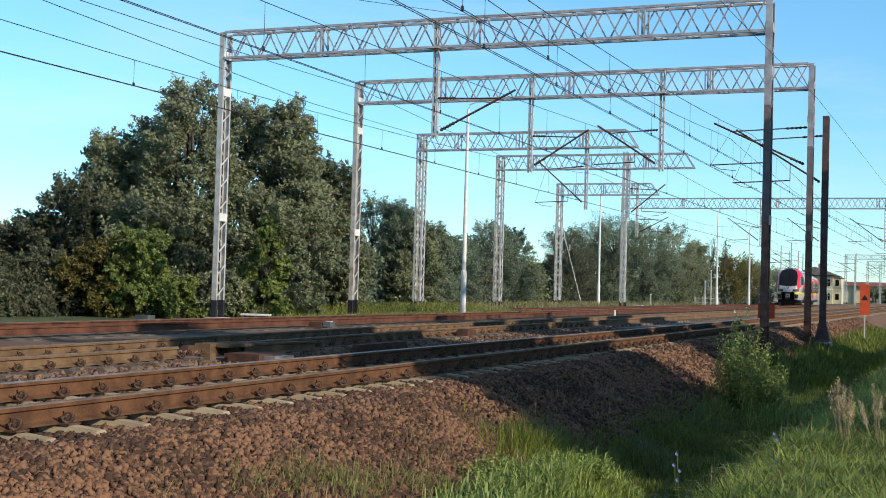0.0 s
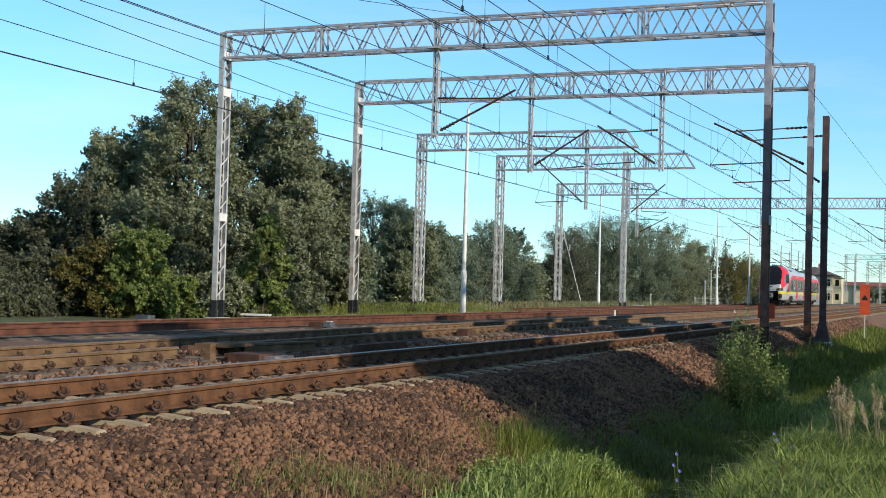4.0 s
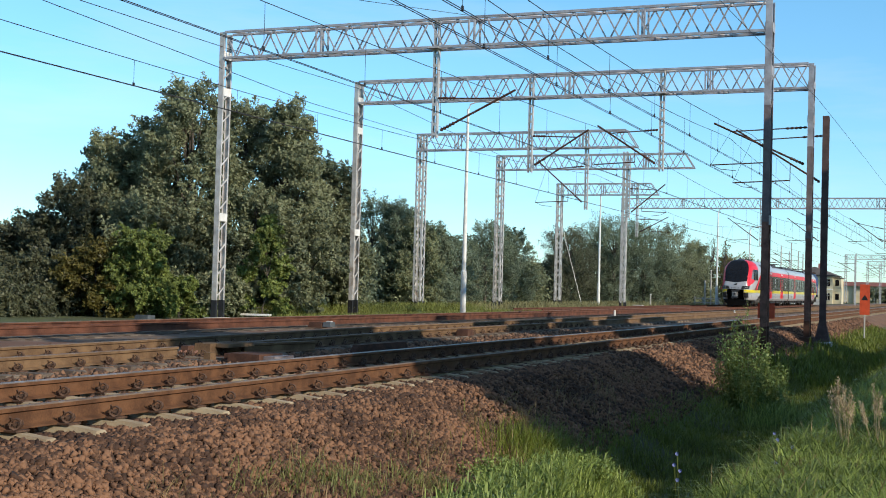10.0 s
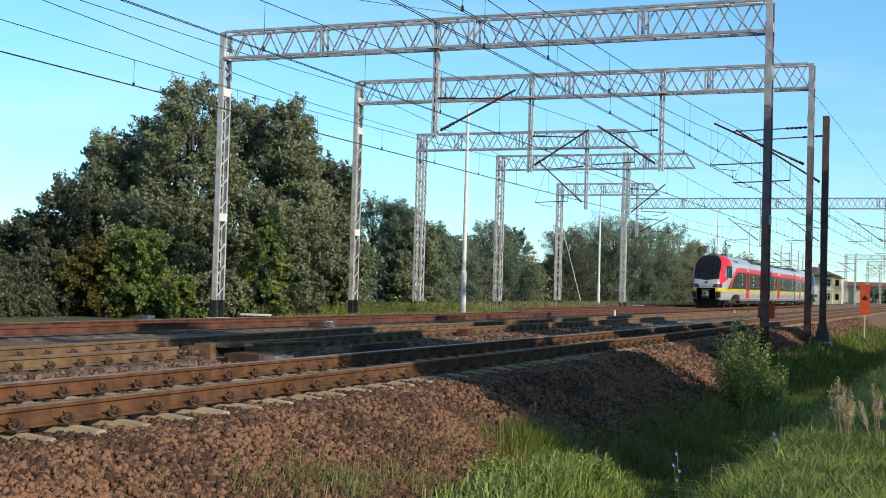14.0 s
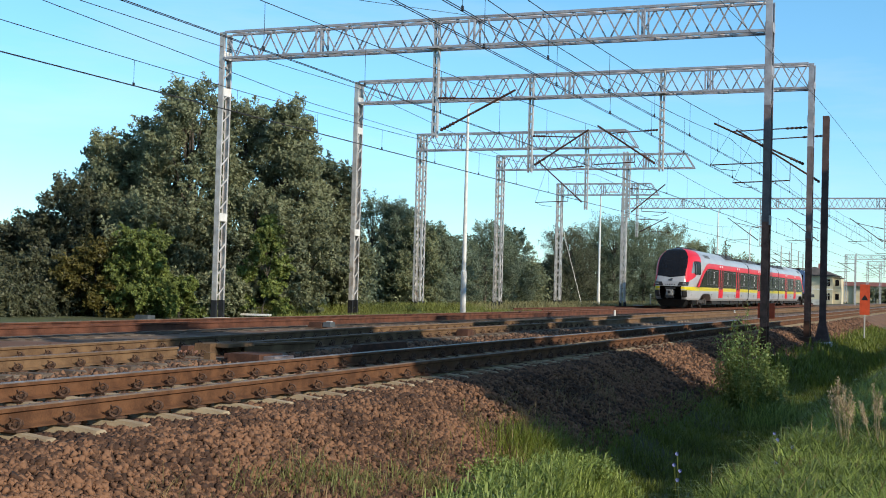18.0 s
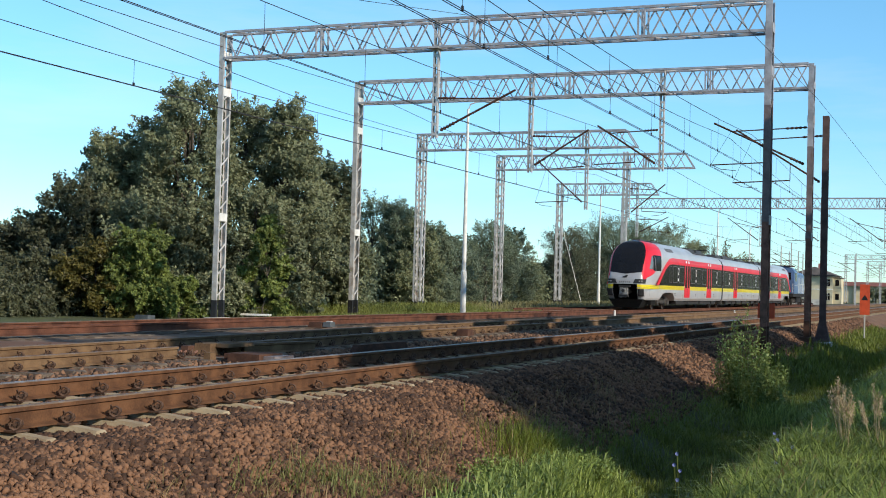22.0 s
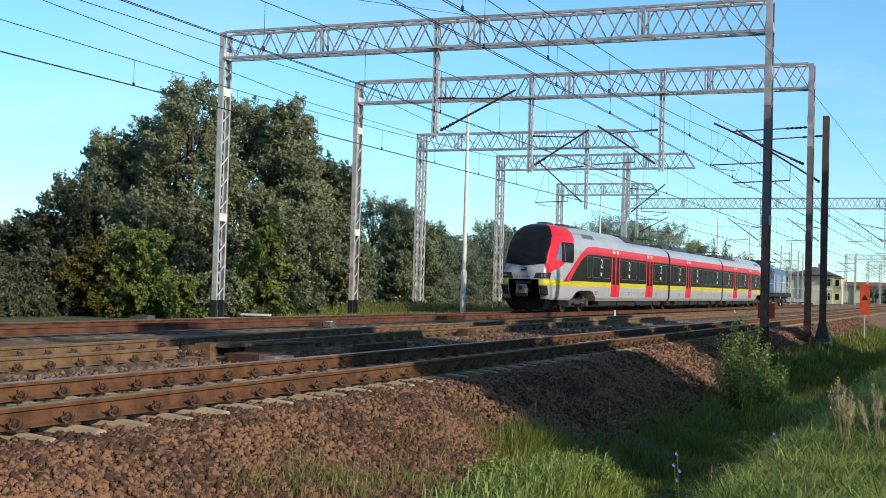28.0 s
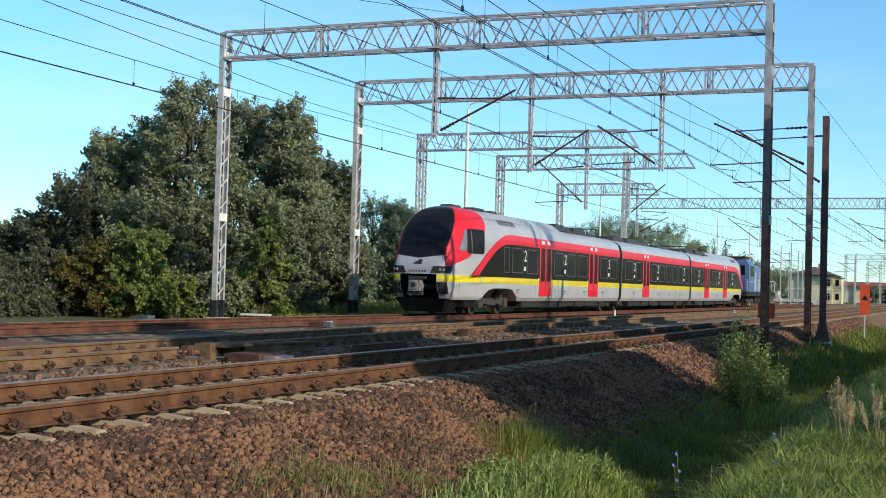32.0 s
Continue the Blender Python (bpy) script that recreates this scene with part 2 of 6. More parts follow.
# ---- the lie of the land ----
# Height of the ground across the tracks, before small unevenness.
PROFILE_X = [-3000, -60, -30, -22.5, -20.3, -19.2, -6.0, -5.8, -4.95, -4.2, -3.45, -2.5, -1.82, -1.4, -0.5, 6, 30, 3000]
PROFILE_Z = [-0.6, -0.5, -0.42, -0.38, -0.30, -0.235, -0.235, -0.285, -0.72, -1.03, -1.32, -1.27, -0.64, -0.54, -0.52, -0.5, -0.5, -0.6]


def height(x, y):
    fill = np.clip((13.4 - y) / 1.4, 0, 1) * np.clip((x + 4.6) / 0.8, 0, 1) * np.maximum(np.clip((-2.9 - x) / 0.35, 0, 1), np.clip((9.4 - y) / 2.0, 0, 1))
    z = np.interp(x, PROFILE_X, PROFILE_Z)
    return z + fill * np.maximum(0, -0.74 - z)


GRID = {}


def ground_z(x, y):
    """The height of the ground sheet, unevenness included, at arrays of places."""
    gx, gy, gz = GRID["x"], GRID["y"], GRID["z"]
    i = np.clip(np.searchsorted(gx, x) - 1, 0, len(gx) - 2)
    j = np.clip(np.searchsorted(gy, y) - 1, 0, len(gy) - 2)
    u, v = (x - gx[i]) / (gx[i + 1] - gx[i]), (y - gy[j]) / (gy[j + 1] - gy[j])
    return gz[j, i] * (1 - u) * (1 - v) + gz[j, i + 1] * u * (1 - v) + gz[j + 1, i] * (1 - u) * v + gz[j + 1, i + 1] * u * v


def rows_between(a, b, n):
    return list(np.linspace(a, b, n, endpoint=False))


def build_ground():
    xs = [-3000, -800, -300, -120] + rows_between(-60, -22.5, 14) + rows_between(-22.5, -19.2, 8) + rows_between(-19.2, -6.0, 20) + rows_between(-6.0, -0.4, 40) + rows_between(-0.4, 10, 10) + [10, 30, 100, 400, 3000]
    ys = [-3000, -500, -100, -30] + rows_between(-10, 5, 8) + rows_between(5, 40, 110) + rows_between(40, 120, 60) + [120, 140, 170, 200, 260, 400, 900, 3000]
    X, Y = np.meshgrid(xs, ys)
    Z = height(X, Y)
    near = (np.abs(X) < 60) & (Y > -12) & (Y < 125)
    bumps = np.array([[noise.noise(Vector((x * 0.9, y * 0.9, 0))) * 0.07 + noise.noise(Vector((x * 3.1, y * 3.1, 4))) * 0.025 for x in xs] for y in ys])
    flat = (X > -19.5) & (X < -5.85)
    Z = Z + bumps * np.where(near, np.where(flat, 0.25, 1.0), 0)
    GRID.update(x=np.array(xs, float), y=np.array(ys, float), z=Z)
    n, m = len(xs), len(ys)
    idx = np.arange(n * m).reshape(m, n)
    quads = np.stack([idx[:-1, :-1], idx[:-1, 1:], idx[1:, 1:], idx[1:, :-1]], -1).reshape(-1, 4)
    ob = soup("ground", np.stack([X, Y, Z], -1).reshape(-1, 3), quads, M_GROUND, "grassy ground with a ditch and a gravel track bed", "ground", "structure", smooth=True)
    ob.data.materials.append(M_STONE_FAR)
    ob.data.materials.append(M_STONE_GAPS)
    cx = (X[:-1, :-1] + X[1:, 1:]).reshape(-1) / 2
    cy = (Y[:-1, :-1] + Y[1:, 1:]).reshape(-1) / 2
    ob.data.materials.append(M_RUSTBED)
    ob.data.materials.append(M_BANK)
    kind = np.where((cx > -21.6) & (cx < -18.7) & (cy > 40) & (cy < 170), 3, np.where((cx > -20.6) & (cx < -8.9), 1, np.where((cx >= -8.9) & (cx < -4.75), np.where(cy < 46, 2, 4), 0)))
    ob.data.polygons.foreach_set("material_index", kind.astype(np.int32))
    return ob


build_ground()


# ---- tracks ----
RAIL = [(-0.068, -0.172), (0.068, -0.172), (0.068, -0.162), (0.012, -0.142), (0.009, -0.052), (0.034, -0.040), (0.035, -0.010), (0.028, 0.0), (-0.028, 0.0), (-0.035, -0.010), (-0.034, -0.040), (-0.009, -0.052), (-0.012, -0.142), (-0.068, -0.162)]


def rail_along(path, body, head):
    """A rail of flat-bottom section along points (x, y); the worn top has its own material."""
    m = Mesh()
    n = len(RAIL)
    pts, faces, top = [], [], []
    for k, (x, y) in enumerate(path):
        a, b = path[max(k - 1, 0)], path[min(k + 1, len(path) - 1)]
        t = Vector((b[0] - a[0], b[1] - a[1])).normalized()
        s = Vector((t.y, -t.x))
        pts += [(x + s.x * u, y + s.y * u, z) for u, z in RAIL]
    for k in range(len(path) - 1):
        for j in range(n):
            q = (k * n + j, k * n + (j + 1) % n, (k + 1) * n + (j + 1) % n, (k + 1) * n + j)
            (top if j in (6, 7, 8) else faces).append(q)
    faces += [tuple(range(n)), tuple((len(path) - 1) * n + j for j in range(n))]
    m.poly(pts, faces, body)
    o = len(m.f)
    s = m.slot(head)
    m.f += top
    m.i += [s] * len(top)
    return m


def clip_mesh():
    """A rail fastening: base plate edge, shoulder, and a sprung clip of round bar wound in coils with a tail."""
    m = Mesh()
    m.box((0.11, 0, -0.168), (0.15, 0.15, 0.014))
    m.box((0.085, 0, -0.146), (0.06, 0.08, 0.03))
    tilt = Euler((0, 0, radians(24))).to_matrix()
    turns = [tilt @ Vector((0.040 * math.cos(a), -0.045 + 0.090 * k / 22, 0.040 * math.sin(a))) + Vector((0.118, 0, -0.118)) for k, a in enumerate(np.linspace(2.2, 2.2 + 6.283 * 2.75, 23))]
    tail = [turns[0] + Vector((0.035, -0.052, 0.030)), turns[0] + Vector((0.016, -0.020, 0.002))]
    m.tube(tail + turns, 0.008, 4)
    m.tube([tilt @ Vector((0, -0.03, 0)) + Vector((0.118, 0, -0.118)), tilt @ Vector((0, 0.03, 0)) + Vector((0.118, 0, -0.118))], 0.018, 6)
    return m.data("fastening", M_CLIP)


def sleeper_mesh(width=0.125, length=2.46, name="sleeper", material=M_SLEEPER, drop=0.034):
    """A sleeper: level under the rails, its ends sloping down and chipped off at the corners."""
    m = Mesh()
    w, l, h = width / 2, length / 2, 0.10
    pts = []
    for x, z, d in ((-l, -drop - 0.02, 0.015), (-l + 0.035, -drop, 0), (-0.87, -0.006, 0), (-0.6, 0, 0), (0, -drop * 0.5, 0), (0.6, 0, 0), (0.87, -0.006, 0), (l - 0.035, -drop, 0), (l, -drop - 0.02, 0.015)):
        pts += [(x, -w - 0.02, z - h), (x, -w + 0.012 + d, z), (x, w - 0.012 - d, z), (x, w + 0.02, z - h)]
    n = len(pts) // 4
    f = []
    for k in range(n - 1):
        f += [(k * 4 + j, k * 4 + j + 1, (k + 1) * 4 + j + 1, (k + 1) * 4 + j) for j in range(3)]
    f += [(0, 1, 2, 3), tuple(4 * (n - 1) + j for j in range(4))]
    m.poly(pts, f)
    return m.data(name, material)


CLIP, SLEEPER, TIMBER = clip_mesh(), sleeper_mesh(), sleeper_mesh(0.25, 2.7, "timber_sleeper", M_SLEEPER_WOOD, 0.0)


def track(label, axis, body, heads, y0, y1, sleepers, s0, near, clip_to, sunk=0.0, gap=None):
    """One track: two rails, its sleepers and the fastenings beside each rail. axis: x of the middle as a function of y."""
    t = thing("railway_track", label, "track", kind="structure", group="parallel railway tracks")
    steps = list(np.arange(y0, 60, 1.5)) + list(np.arange(60, 200, 5)) + [200, 260, 330, y1]
    for side, h in zip((1, -1), heads):
        runs = [[y for y in steps if y < gap[0]] + [gap[0]], [gap[1]] + [y for y in steps if y > gap[1]]] if gap and side > 0 else [steps]
        for run in runs:
            part("rail", rail_along([(axis(y) + side * 0.7535, y) for y in run], body, h), None, t, "rusty rail with a worn top")
    y, k = s0, 0
    far = Mesh()
    while y < 190:
        if k < near:
            part("sleeper", sleepers, None, t, at=pose(axis(y), y, -0.168 - sunk + 0.004 * math.sin(k * 2.3), 0, 0, math.sin(k * 1.7) * 0.5))
        else:
            far.box((axis(y), y, -0.216 - sunk), (2.6, 0.22, 0.08))
        if y < clip_to:
            for side in (1, -1):
                for out in (1, -1):
                    c = part("fastening", CLIP, None, t, at=pose(axis(y) + side * 0.7535, y, 0, 0, 0, 0 if out > 0 else 180))
        y += 0.598 if y < 80 else 1.2
        k += 1
    if far.v:
        tagged(part("sleepers_beyond", far, sleepers.materials[0], t), kind="stuff")
    return t


T1, T2, T3 = -7.443, -12.25, -17.2
track("near track with concrete sleepers on brown ballast", lambda y: T1, M_RUST, (M_HEAD_DULL, M_HEAD), 3, 420, SLEEPER, 7.549 - 0.598 * 5, 90, 46)


# ---- overhead line structures ----
ZT, ZB = 9.10, 8.25


def truss(thing_ob, x0, x1, y, end=False, mt=M_TRUSS):
    """A lattice beam across the tracks: four chords, zigzag webs, cross ties and splices."""
    w, c = 0.24, 0.075
    for s in (-1, 1):
        for z, nm in ((ZT, "top_chord"), (ZB, "bottom_chord")):
            xb = x1 + (0.55 if end and z == ZB else 0)
            part(nm, Mesh().bar((x0, y + s * w, z), (xb, y + s * w, z), c, c), mt, thing_ob)
    n = max(4, round((x1 - x0) / 0.93))
    d = (x1 - x0) / n
    for s in (-1, 1):
        for k in range(n):
            a = x0 + k * d
            lo, hi = (a, a + d / 2), (a + d / 2, a + d)
            up = (s > 0)
            part("lattice_bar", Mesh().bar((a, y + s * w, ZB if up else ZT), (a + d / 2, y + s * w, ZT if up else ZB), 0.030, 0.042), mt, thing_ob)
            part("lattice_bar", Mesh().bar((a + d / 2, y + s * w, ZT if up else ZB), (a + d, y + s * w, ZB if up else ZT), 0.030, 0.042), mt, thing_ob)
    for k in range(n):
        a = x0 + k * d
        for z in (ZT, ZB):
            part("cross_tie", Mesh().bar((a, y - w, z), (a + d, y + w, z), 0.04, 0.03), mt, thing_ob)
    for fx in (0.2, 0.5, 0.8):
        a = x0 + (x1 - x0) * fx
        for s in (-1, 1):
            for e in (-0.09, 0.09):
                part("splice_bar", Mesh().bar((a + e, y + s * w, ZB), (a + e, y + s * w, ZT), 0.05, 0.05), mt, thing_ob)
    if end:
        for s in (-1, 1):
            part("end_bar", Mesh().bar((x1, y + s * w, ZT), (x1 + 0.55, y + s * w, ZB), 0.06, 0.05), mt, thing_ob)


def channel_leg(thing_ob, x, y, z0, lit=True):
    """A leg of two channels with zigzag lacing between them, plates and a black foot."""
    # lit=False paints shade into the leg: dark brown low, greyer with height
    mt = M_GALV if lit else M_GALV_SHADED
    leg = part("leg", Mesh().box((x, y, z0 + 0.1), (0.45, 0.85, 0.2)), M_CONC if lit else M_DARK_STEEL, thing_ob, "lattice leg on a concrete footing")
    for s in (-1, 1):
        yy = y + s * 0.25
        out = [(-0.09, 0), (0.09, 0), (0.09, 0.07), (0.078, 0.07), (0.078, 0.012), (-0.078, 0.012), (-0.078, 0.07), (-0.09, 0.07)]
        if lit:
            part("channel", Mesh().prism([(x + a, yy - s * b) for a, b in out], 2, z0 + 0.75, ZT), mt, leg)
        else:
            part("channel", Mesh().prism([(x + a, yy - s * b) for a, b in out], 2, z0 + 0.75, 3.0), M_GALV_SHADED, leg, "lower channel, brown deepened by painted shade")
            part("channel", Mesh().prism([(x + a, yy - s * b) for a, b in out], 2, 3.0, 6.2), M_LEG_MID, leg, "middle channel, grey-brown with some painted shade")
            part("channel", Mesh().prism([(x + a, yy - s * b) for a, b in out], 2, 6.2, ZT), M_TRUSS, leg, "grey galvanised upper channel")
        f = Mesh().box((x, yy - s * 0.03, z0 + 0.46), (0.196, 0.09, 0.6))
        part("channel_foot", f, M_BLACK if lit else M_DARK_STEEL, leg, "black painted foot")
    for e in (-1, 1):
        n = 11
        h = (ZB - z0 - 0.85) / n
        for k in range(n):
            a = z0 + 0.85 + k * h + (0.05 if e > 0 else 0.42)
            mt = M_GALV if lit else M_TRUSS if a > 6.2 else M_LEG_MID if a > 3.0 else M_GALV_SHADED
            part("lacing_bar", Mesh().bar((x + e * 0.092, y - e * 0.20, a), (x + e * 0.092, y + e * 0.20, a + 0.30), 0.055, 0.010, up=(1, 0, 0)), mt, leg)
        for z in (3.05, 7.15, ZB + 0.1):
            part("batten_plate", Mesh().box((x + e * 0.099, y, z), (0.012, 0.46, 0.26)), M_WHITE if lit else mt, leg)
    return leg


def angle_leg(thing_ob, x, y, z0, top=ZT, a=0.23):
    """A square lattice leg of four angles."""
    leg = part("leg", Mesh().box((x, y, z0 + 0.1), (0.8, 0.8, 0.2)), M_CONC, thing_ob, "square lattice leg on a concrete footing")
    for i in (-1, 1):
        for j in (-1, 1):
            out = [(0, 0), (-0.10, 0), (-0.10, -0.012), (-0.012, -0.012), (-0.012, -0.10), (0, -0.10)]
            part("angle_post", Mesh().prism([(x + i * (a + u), y + j * (a + v)) for u, v in out], 2, z0 + 0.55, top), M_GALV, leg)
            part("foot", Mesh().box((x + i * a, y + j * a, z0 + 0.4), (0.10, 0.10, 0.42)), M_BLACK, leg)
    n = int((top - z0 - 0.6) / 0.52)
    h = (top - z0 - 0.6) / n
    for face in range(4):
        for k in range(n):
            z = z0 + 0.6 + k * h
            s = a if (k + face) % 2 else -a
            p, q = [((-s, -a), (s, -a)), ((a, -s), (a, s)), ((s, a), (-s, a)), ((-a, s), (-a, -s))][face]
            part("lacing_bar", Mesh().bar((x + p[0], y + p[1], z), (x + q[0], y + q[1], z + h), 0.02, 0.06), M_GALV, leg)
    return leg


def insulator(m, p, q, r=0.06, n=5):
    """A ribbed insulator between two points."""
    p, q = Vector(p), Vector(q)
    pts, rad = [], []
    for k in range(n * 2 + 1):
        pts.append(p.lerp(q, k / (n * 2)))
        rad.append(r if k % 2 else r * 0.5)
    m.tube(pts, rad, 8)


def drop_post(thing_ob, x, y, z1, z0):
    """A post hung from a beam: two channels with lacing, plated at the beam."""
    post = part("drop_post", Mesh().box((x, y, ZB - 0.02), (0.34, 0.62, 0.03)), M_GALV, thing_ob, "hanging post of two channels")
    for s in (-1, 1):
        out = [(0.09, -0.07), (0.09, 0.07), (0.04, 0.07), (0.04, 0.06), (0.08, 0.06), (0.08, -0.06), (0.04, -0.06), (0.04, -0.07)]
        part("channel", Mesh().prism([(x + s * a, y + b) for a, b in out], 2, z0, z1), M_GALV, post)
    for k in range(int((z1 - z0) / 0.3)):
        z = z0 + 0.12 + k * 0.3
        part("batten", Mesh().box((x, y - 0.072, z), (0.16, 0.006, 0.09)), M_GALV, post)
    return post


def bracket(name, root_x, y, z_low, side, reach, rise=1.55, top_z=None, steady=True):
    """A hinged tubular bracket that carries the wires of one track: slanting tube, top tube, steady arm and insulators."""
    t = thing(name, "grey tubular cantilever bracket with brown insulators", "overhead bracket", group="catenary brackets")
    s = side
    tip = (root_x + s * reach, y, z_low + rise)
    m = Mesh()
    a = Vector((root_x + s * 0.12, y, z_low))
    d = (Vector(tip) - a).normalized()
    part("slanting_tube", Mesh().tube([a + d * 0.62, Vector(tip)], 0.034, 8), M_DARK_STEEL, t)
    ins = Mesh()
    insulator(ins, a + d * 0.1, a + d * 0.62)
    part("lower_insulator", ins, M_INSUL, t)
    tz = top_z or z_low + rise * 0.86
    b = Vector((root_x + s * 0.12, y, tz))
    e = Vector((root_x + s * reach * 0.82, y, z_low + rise * 0.80))
    part("top_tube", Mesh().tube([b.lerp(e, 0.28), e], 0.022, 6), M_DARK_STEEL, t)
    ins = Mesh()
    insulator(ins, b, b.lerp(e, 0.28), 0.05)
    part("upper_insulator", ins, M_INSUL, t)
    if not steady:
        return t
    k = a + d * (reach * 0.42)
    reg = Vector((root_x + s * (reach + 0.1), y, z_low + 0.05))
    part("steady_tube", Mesh().tube([(k.x, y, z_low + 0.12), reg], 0.022, 6), M_DARK_STEEL, t)
    part("hanger", Mesh().bar(k, (k.x, y, z_low + 0.12), 0.025, 0.025), M_DARK_STEEL, t)
    part("stay_wire", Mesh().tube([e, reg], 0.007, 4), M_WIRE, t)
    part("steady_arm", Mesh().tube([reg + Vector((-s * 0.05, 0, 0)), (reg.x - s * 0.35, y, z_low - 0.1), (reg.x - s * 0.9, y, z_low - 0.16)], 0.012, 5), M_DARK_STEEL, t)
    return t


def portal(label, x0, x1, y, kind, z0s, drops, end=False):
    t = thing("overhead_line_portal", label, "portal", group="overhead line portals")
    if kind == "channel":
        channel_leg(t, x0, y, z0s[0])
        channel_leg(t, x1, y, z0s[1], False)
        truss(t, x0 + 0.1, x1 - 0.1, y)
    elif kind == "single":
        angle_leg(t, x0, y, z0s[0])
        truss(t, x0 - 0.2, x1, y, True)
    else:
        angle_leg(t, x0, y, z0s[0])
        angle_leg(t, x1, y, z0s[1])
        truss(t, x0 - 0.2, x1, y)
    for x, zl in drops:
        drop_post(t, x, y - 0.02, ZT + 0.05, zl)
    return t


portal("galvanised steel portal with a lattice beam over three tracks", -22.62, -5.12, 35.3, "channel", (-0.42, -0.62), [(-15.07, 5.5)])
portal("galvanised steel portal with a lattice beam over three tracks", -22.75, -5.12, 45.4, "channel", (-0.42, -0.62), [(-15.42, 5.4), (-10.38, 5.4)])
portal("grey lattice mast with a long beam reaching over the tracks", -27.2, -15.95, 62.0, "single", (-0.45,), [(-18.0, 5.07)])
portal("grey lattice mast with a long beam reaching over the tracks", -26.7, -15.28, 73.0, "single", (-0.45,), [(-18.6, 5.3)])
portal("grey lattice mast with a long beam reaching over the tracks", -29.1, -21.97, 93.0, "single", (-0.45,), [(-23.0, 5.07)])
FAR_PORTAL = portal("grey lattice portal far along the tracks", -27.86, -1.5, 108.0, "far", (-0.5, -0.6), [])


# ---- trees ----
def leaves(rng, centres, radii, per, size, squash=0.8):
    """Leaf quads scattered in clumps: returns vertices and faces."""
    C = np.repeat(centres, per, 0)
    Rr = np.repeat(radii, per)
    d = rng.normal(size=(len(C), 3))
    d /= np.linalg.norm(d, axis=1)[:, None]
    rad = rng.random(len(C)) ** 0.45
    P = C + d * (Rr * rad)[:, None] * np.array([1, 1, squash])
    nrm = d * 0.55 + rng.normal(size=d.shape) * 0.55 + np.array([0, 0, 0.25])
    nrm /= np.linalg.norm(nrm, axis=1)[:, None]
    a = np.cross(nrm, rng.normal(size=d.shape))
    a /= np.linalg.norm(a, axis=1)[:, None] + 1e-9
    b = np.cross(nrm, a)
    s = (size * (0.6 + 0.8 * rng.random(len(C))))[:, None]
    bend = nrm * s * 0.18
    V = np.stack([P - a * s, P - b * s * 0.5 + bend, P + a * s, P + b * s * 0.5 + bend], 1).reshape(-1, 3)
    F = np.arange(len(V)).reshape(-1, 4)
    return V, F


def tree(name, label, category, x, y, tall, wide, material, seed, clumps=120, per=70, leaf=0.13, low=0.12, lean=0.0, group="lineside trees", skew=1.0, fill=0.55, slope=0.0):
    """A tree or bush: tapered trunk, limbs and a crown of leaf clumps with gaps."""
    rng = np.random.default_rng(seed)
    z0 = float(ground_z(np.array([x], float), np.array([y], float))[0]) - 0.1
    t = thing(name, label, category, pose(x, y, z0), group)
    trunk = Mesh()
    r = tall * 0.018 + 0.03
    pts = [(0, 0, 0)]
    for k in range(1, 7):
        f = k / 6
        pts.append((lean * f * tall * 0.3 + rng.normal() * 0.05 * tall * 0.1, rng.normal() * 0.05 * tall * 0.1, f * tall * 0.82))
    trunk.tube(pts, [r * 1.35] + [r * (1 - 0.14 * k) for k in range(1, 7)], 8)
    part("trunk", trunk, M_BARK, t)
    cs, rs = [], []
    n_limb = max(6, clumps // 9)
    for k in range(n_limb):
        f = 0.2 + 0.75 * (k + rng.random()) / n_limb
        b = Vector(pts[min(6, int(f * 6))])
        ang = rng.random() * 6.283
        # an uneven, egg-shaped outline
        reach = wide * (0.55 + 0.6 * rng.random()) * math.sin(math.pi * min(1, max(0.12, 0.18 + 0.80 * f))) ** 0.7
        zt = b.z + tall * (0.05 + 0.14 * rng.random())
        tip = Vector((b.x + math.cos(ang) * reach * skew, b.y + math.sin(ang) * reach, min(zt, tall * 0.97)))
        mid = b.lerp(tip, 0.5) + Vector((0, 0, 0.06 * tall))
        part("limb", Mesh().tube([b, mid, tip], [r * 0.42, r * 0.25, r * 0.08], 5, caps=False), M_BARK, t)
        for j in range(max(2, clumps // n_limb)):
            q = mid.lerp(tip, rng.random() ** 0.7 * 1.05) + Vector(rng.normal(size=3) * wide * 0.14)
            q.z = max(low * tall + slope * q.x, q.z)
            cs.append(q)
            rs.append(wide * (0.13 + 0.15 * rng.random()))
    for k in range(int(clumps * fill)):
        ang, rr = rng.random() * 6.283, wide * 0.85 * math.sqrt(rng.random())
        f = low + (0.88 - low) * rng.random()
        rr *= math.sqrt(max(0.05, 1.05 - f ** 2)) if low < 0.3 else math.sin(math.pi * (0.22 + 0.72 * f)) ** 0.8
        cs.append(Vector((math.cos(ang) * rr * skew, math.sin(ang) * rr, max(f * tall, low * tall + slope * math.cos(ang) * rr))))
        rs.append(wide * (0.14 + 0.16 * rng.random()))
    V, F = leaves(rng, np.array(cs), np.array(rs), per, leaf)
    V[:, 2] = np.maximum(V[:, 2], 0.05)
    crown = soup("crown", V, F, material, "", "", "", t)
    return t


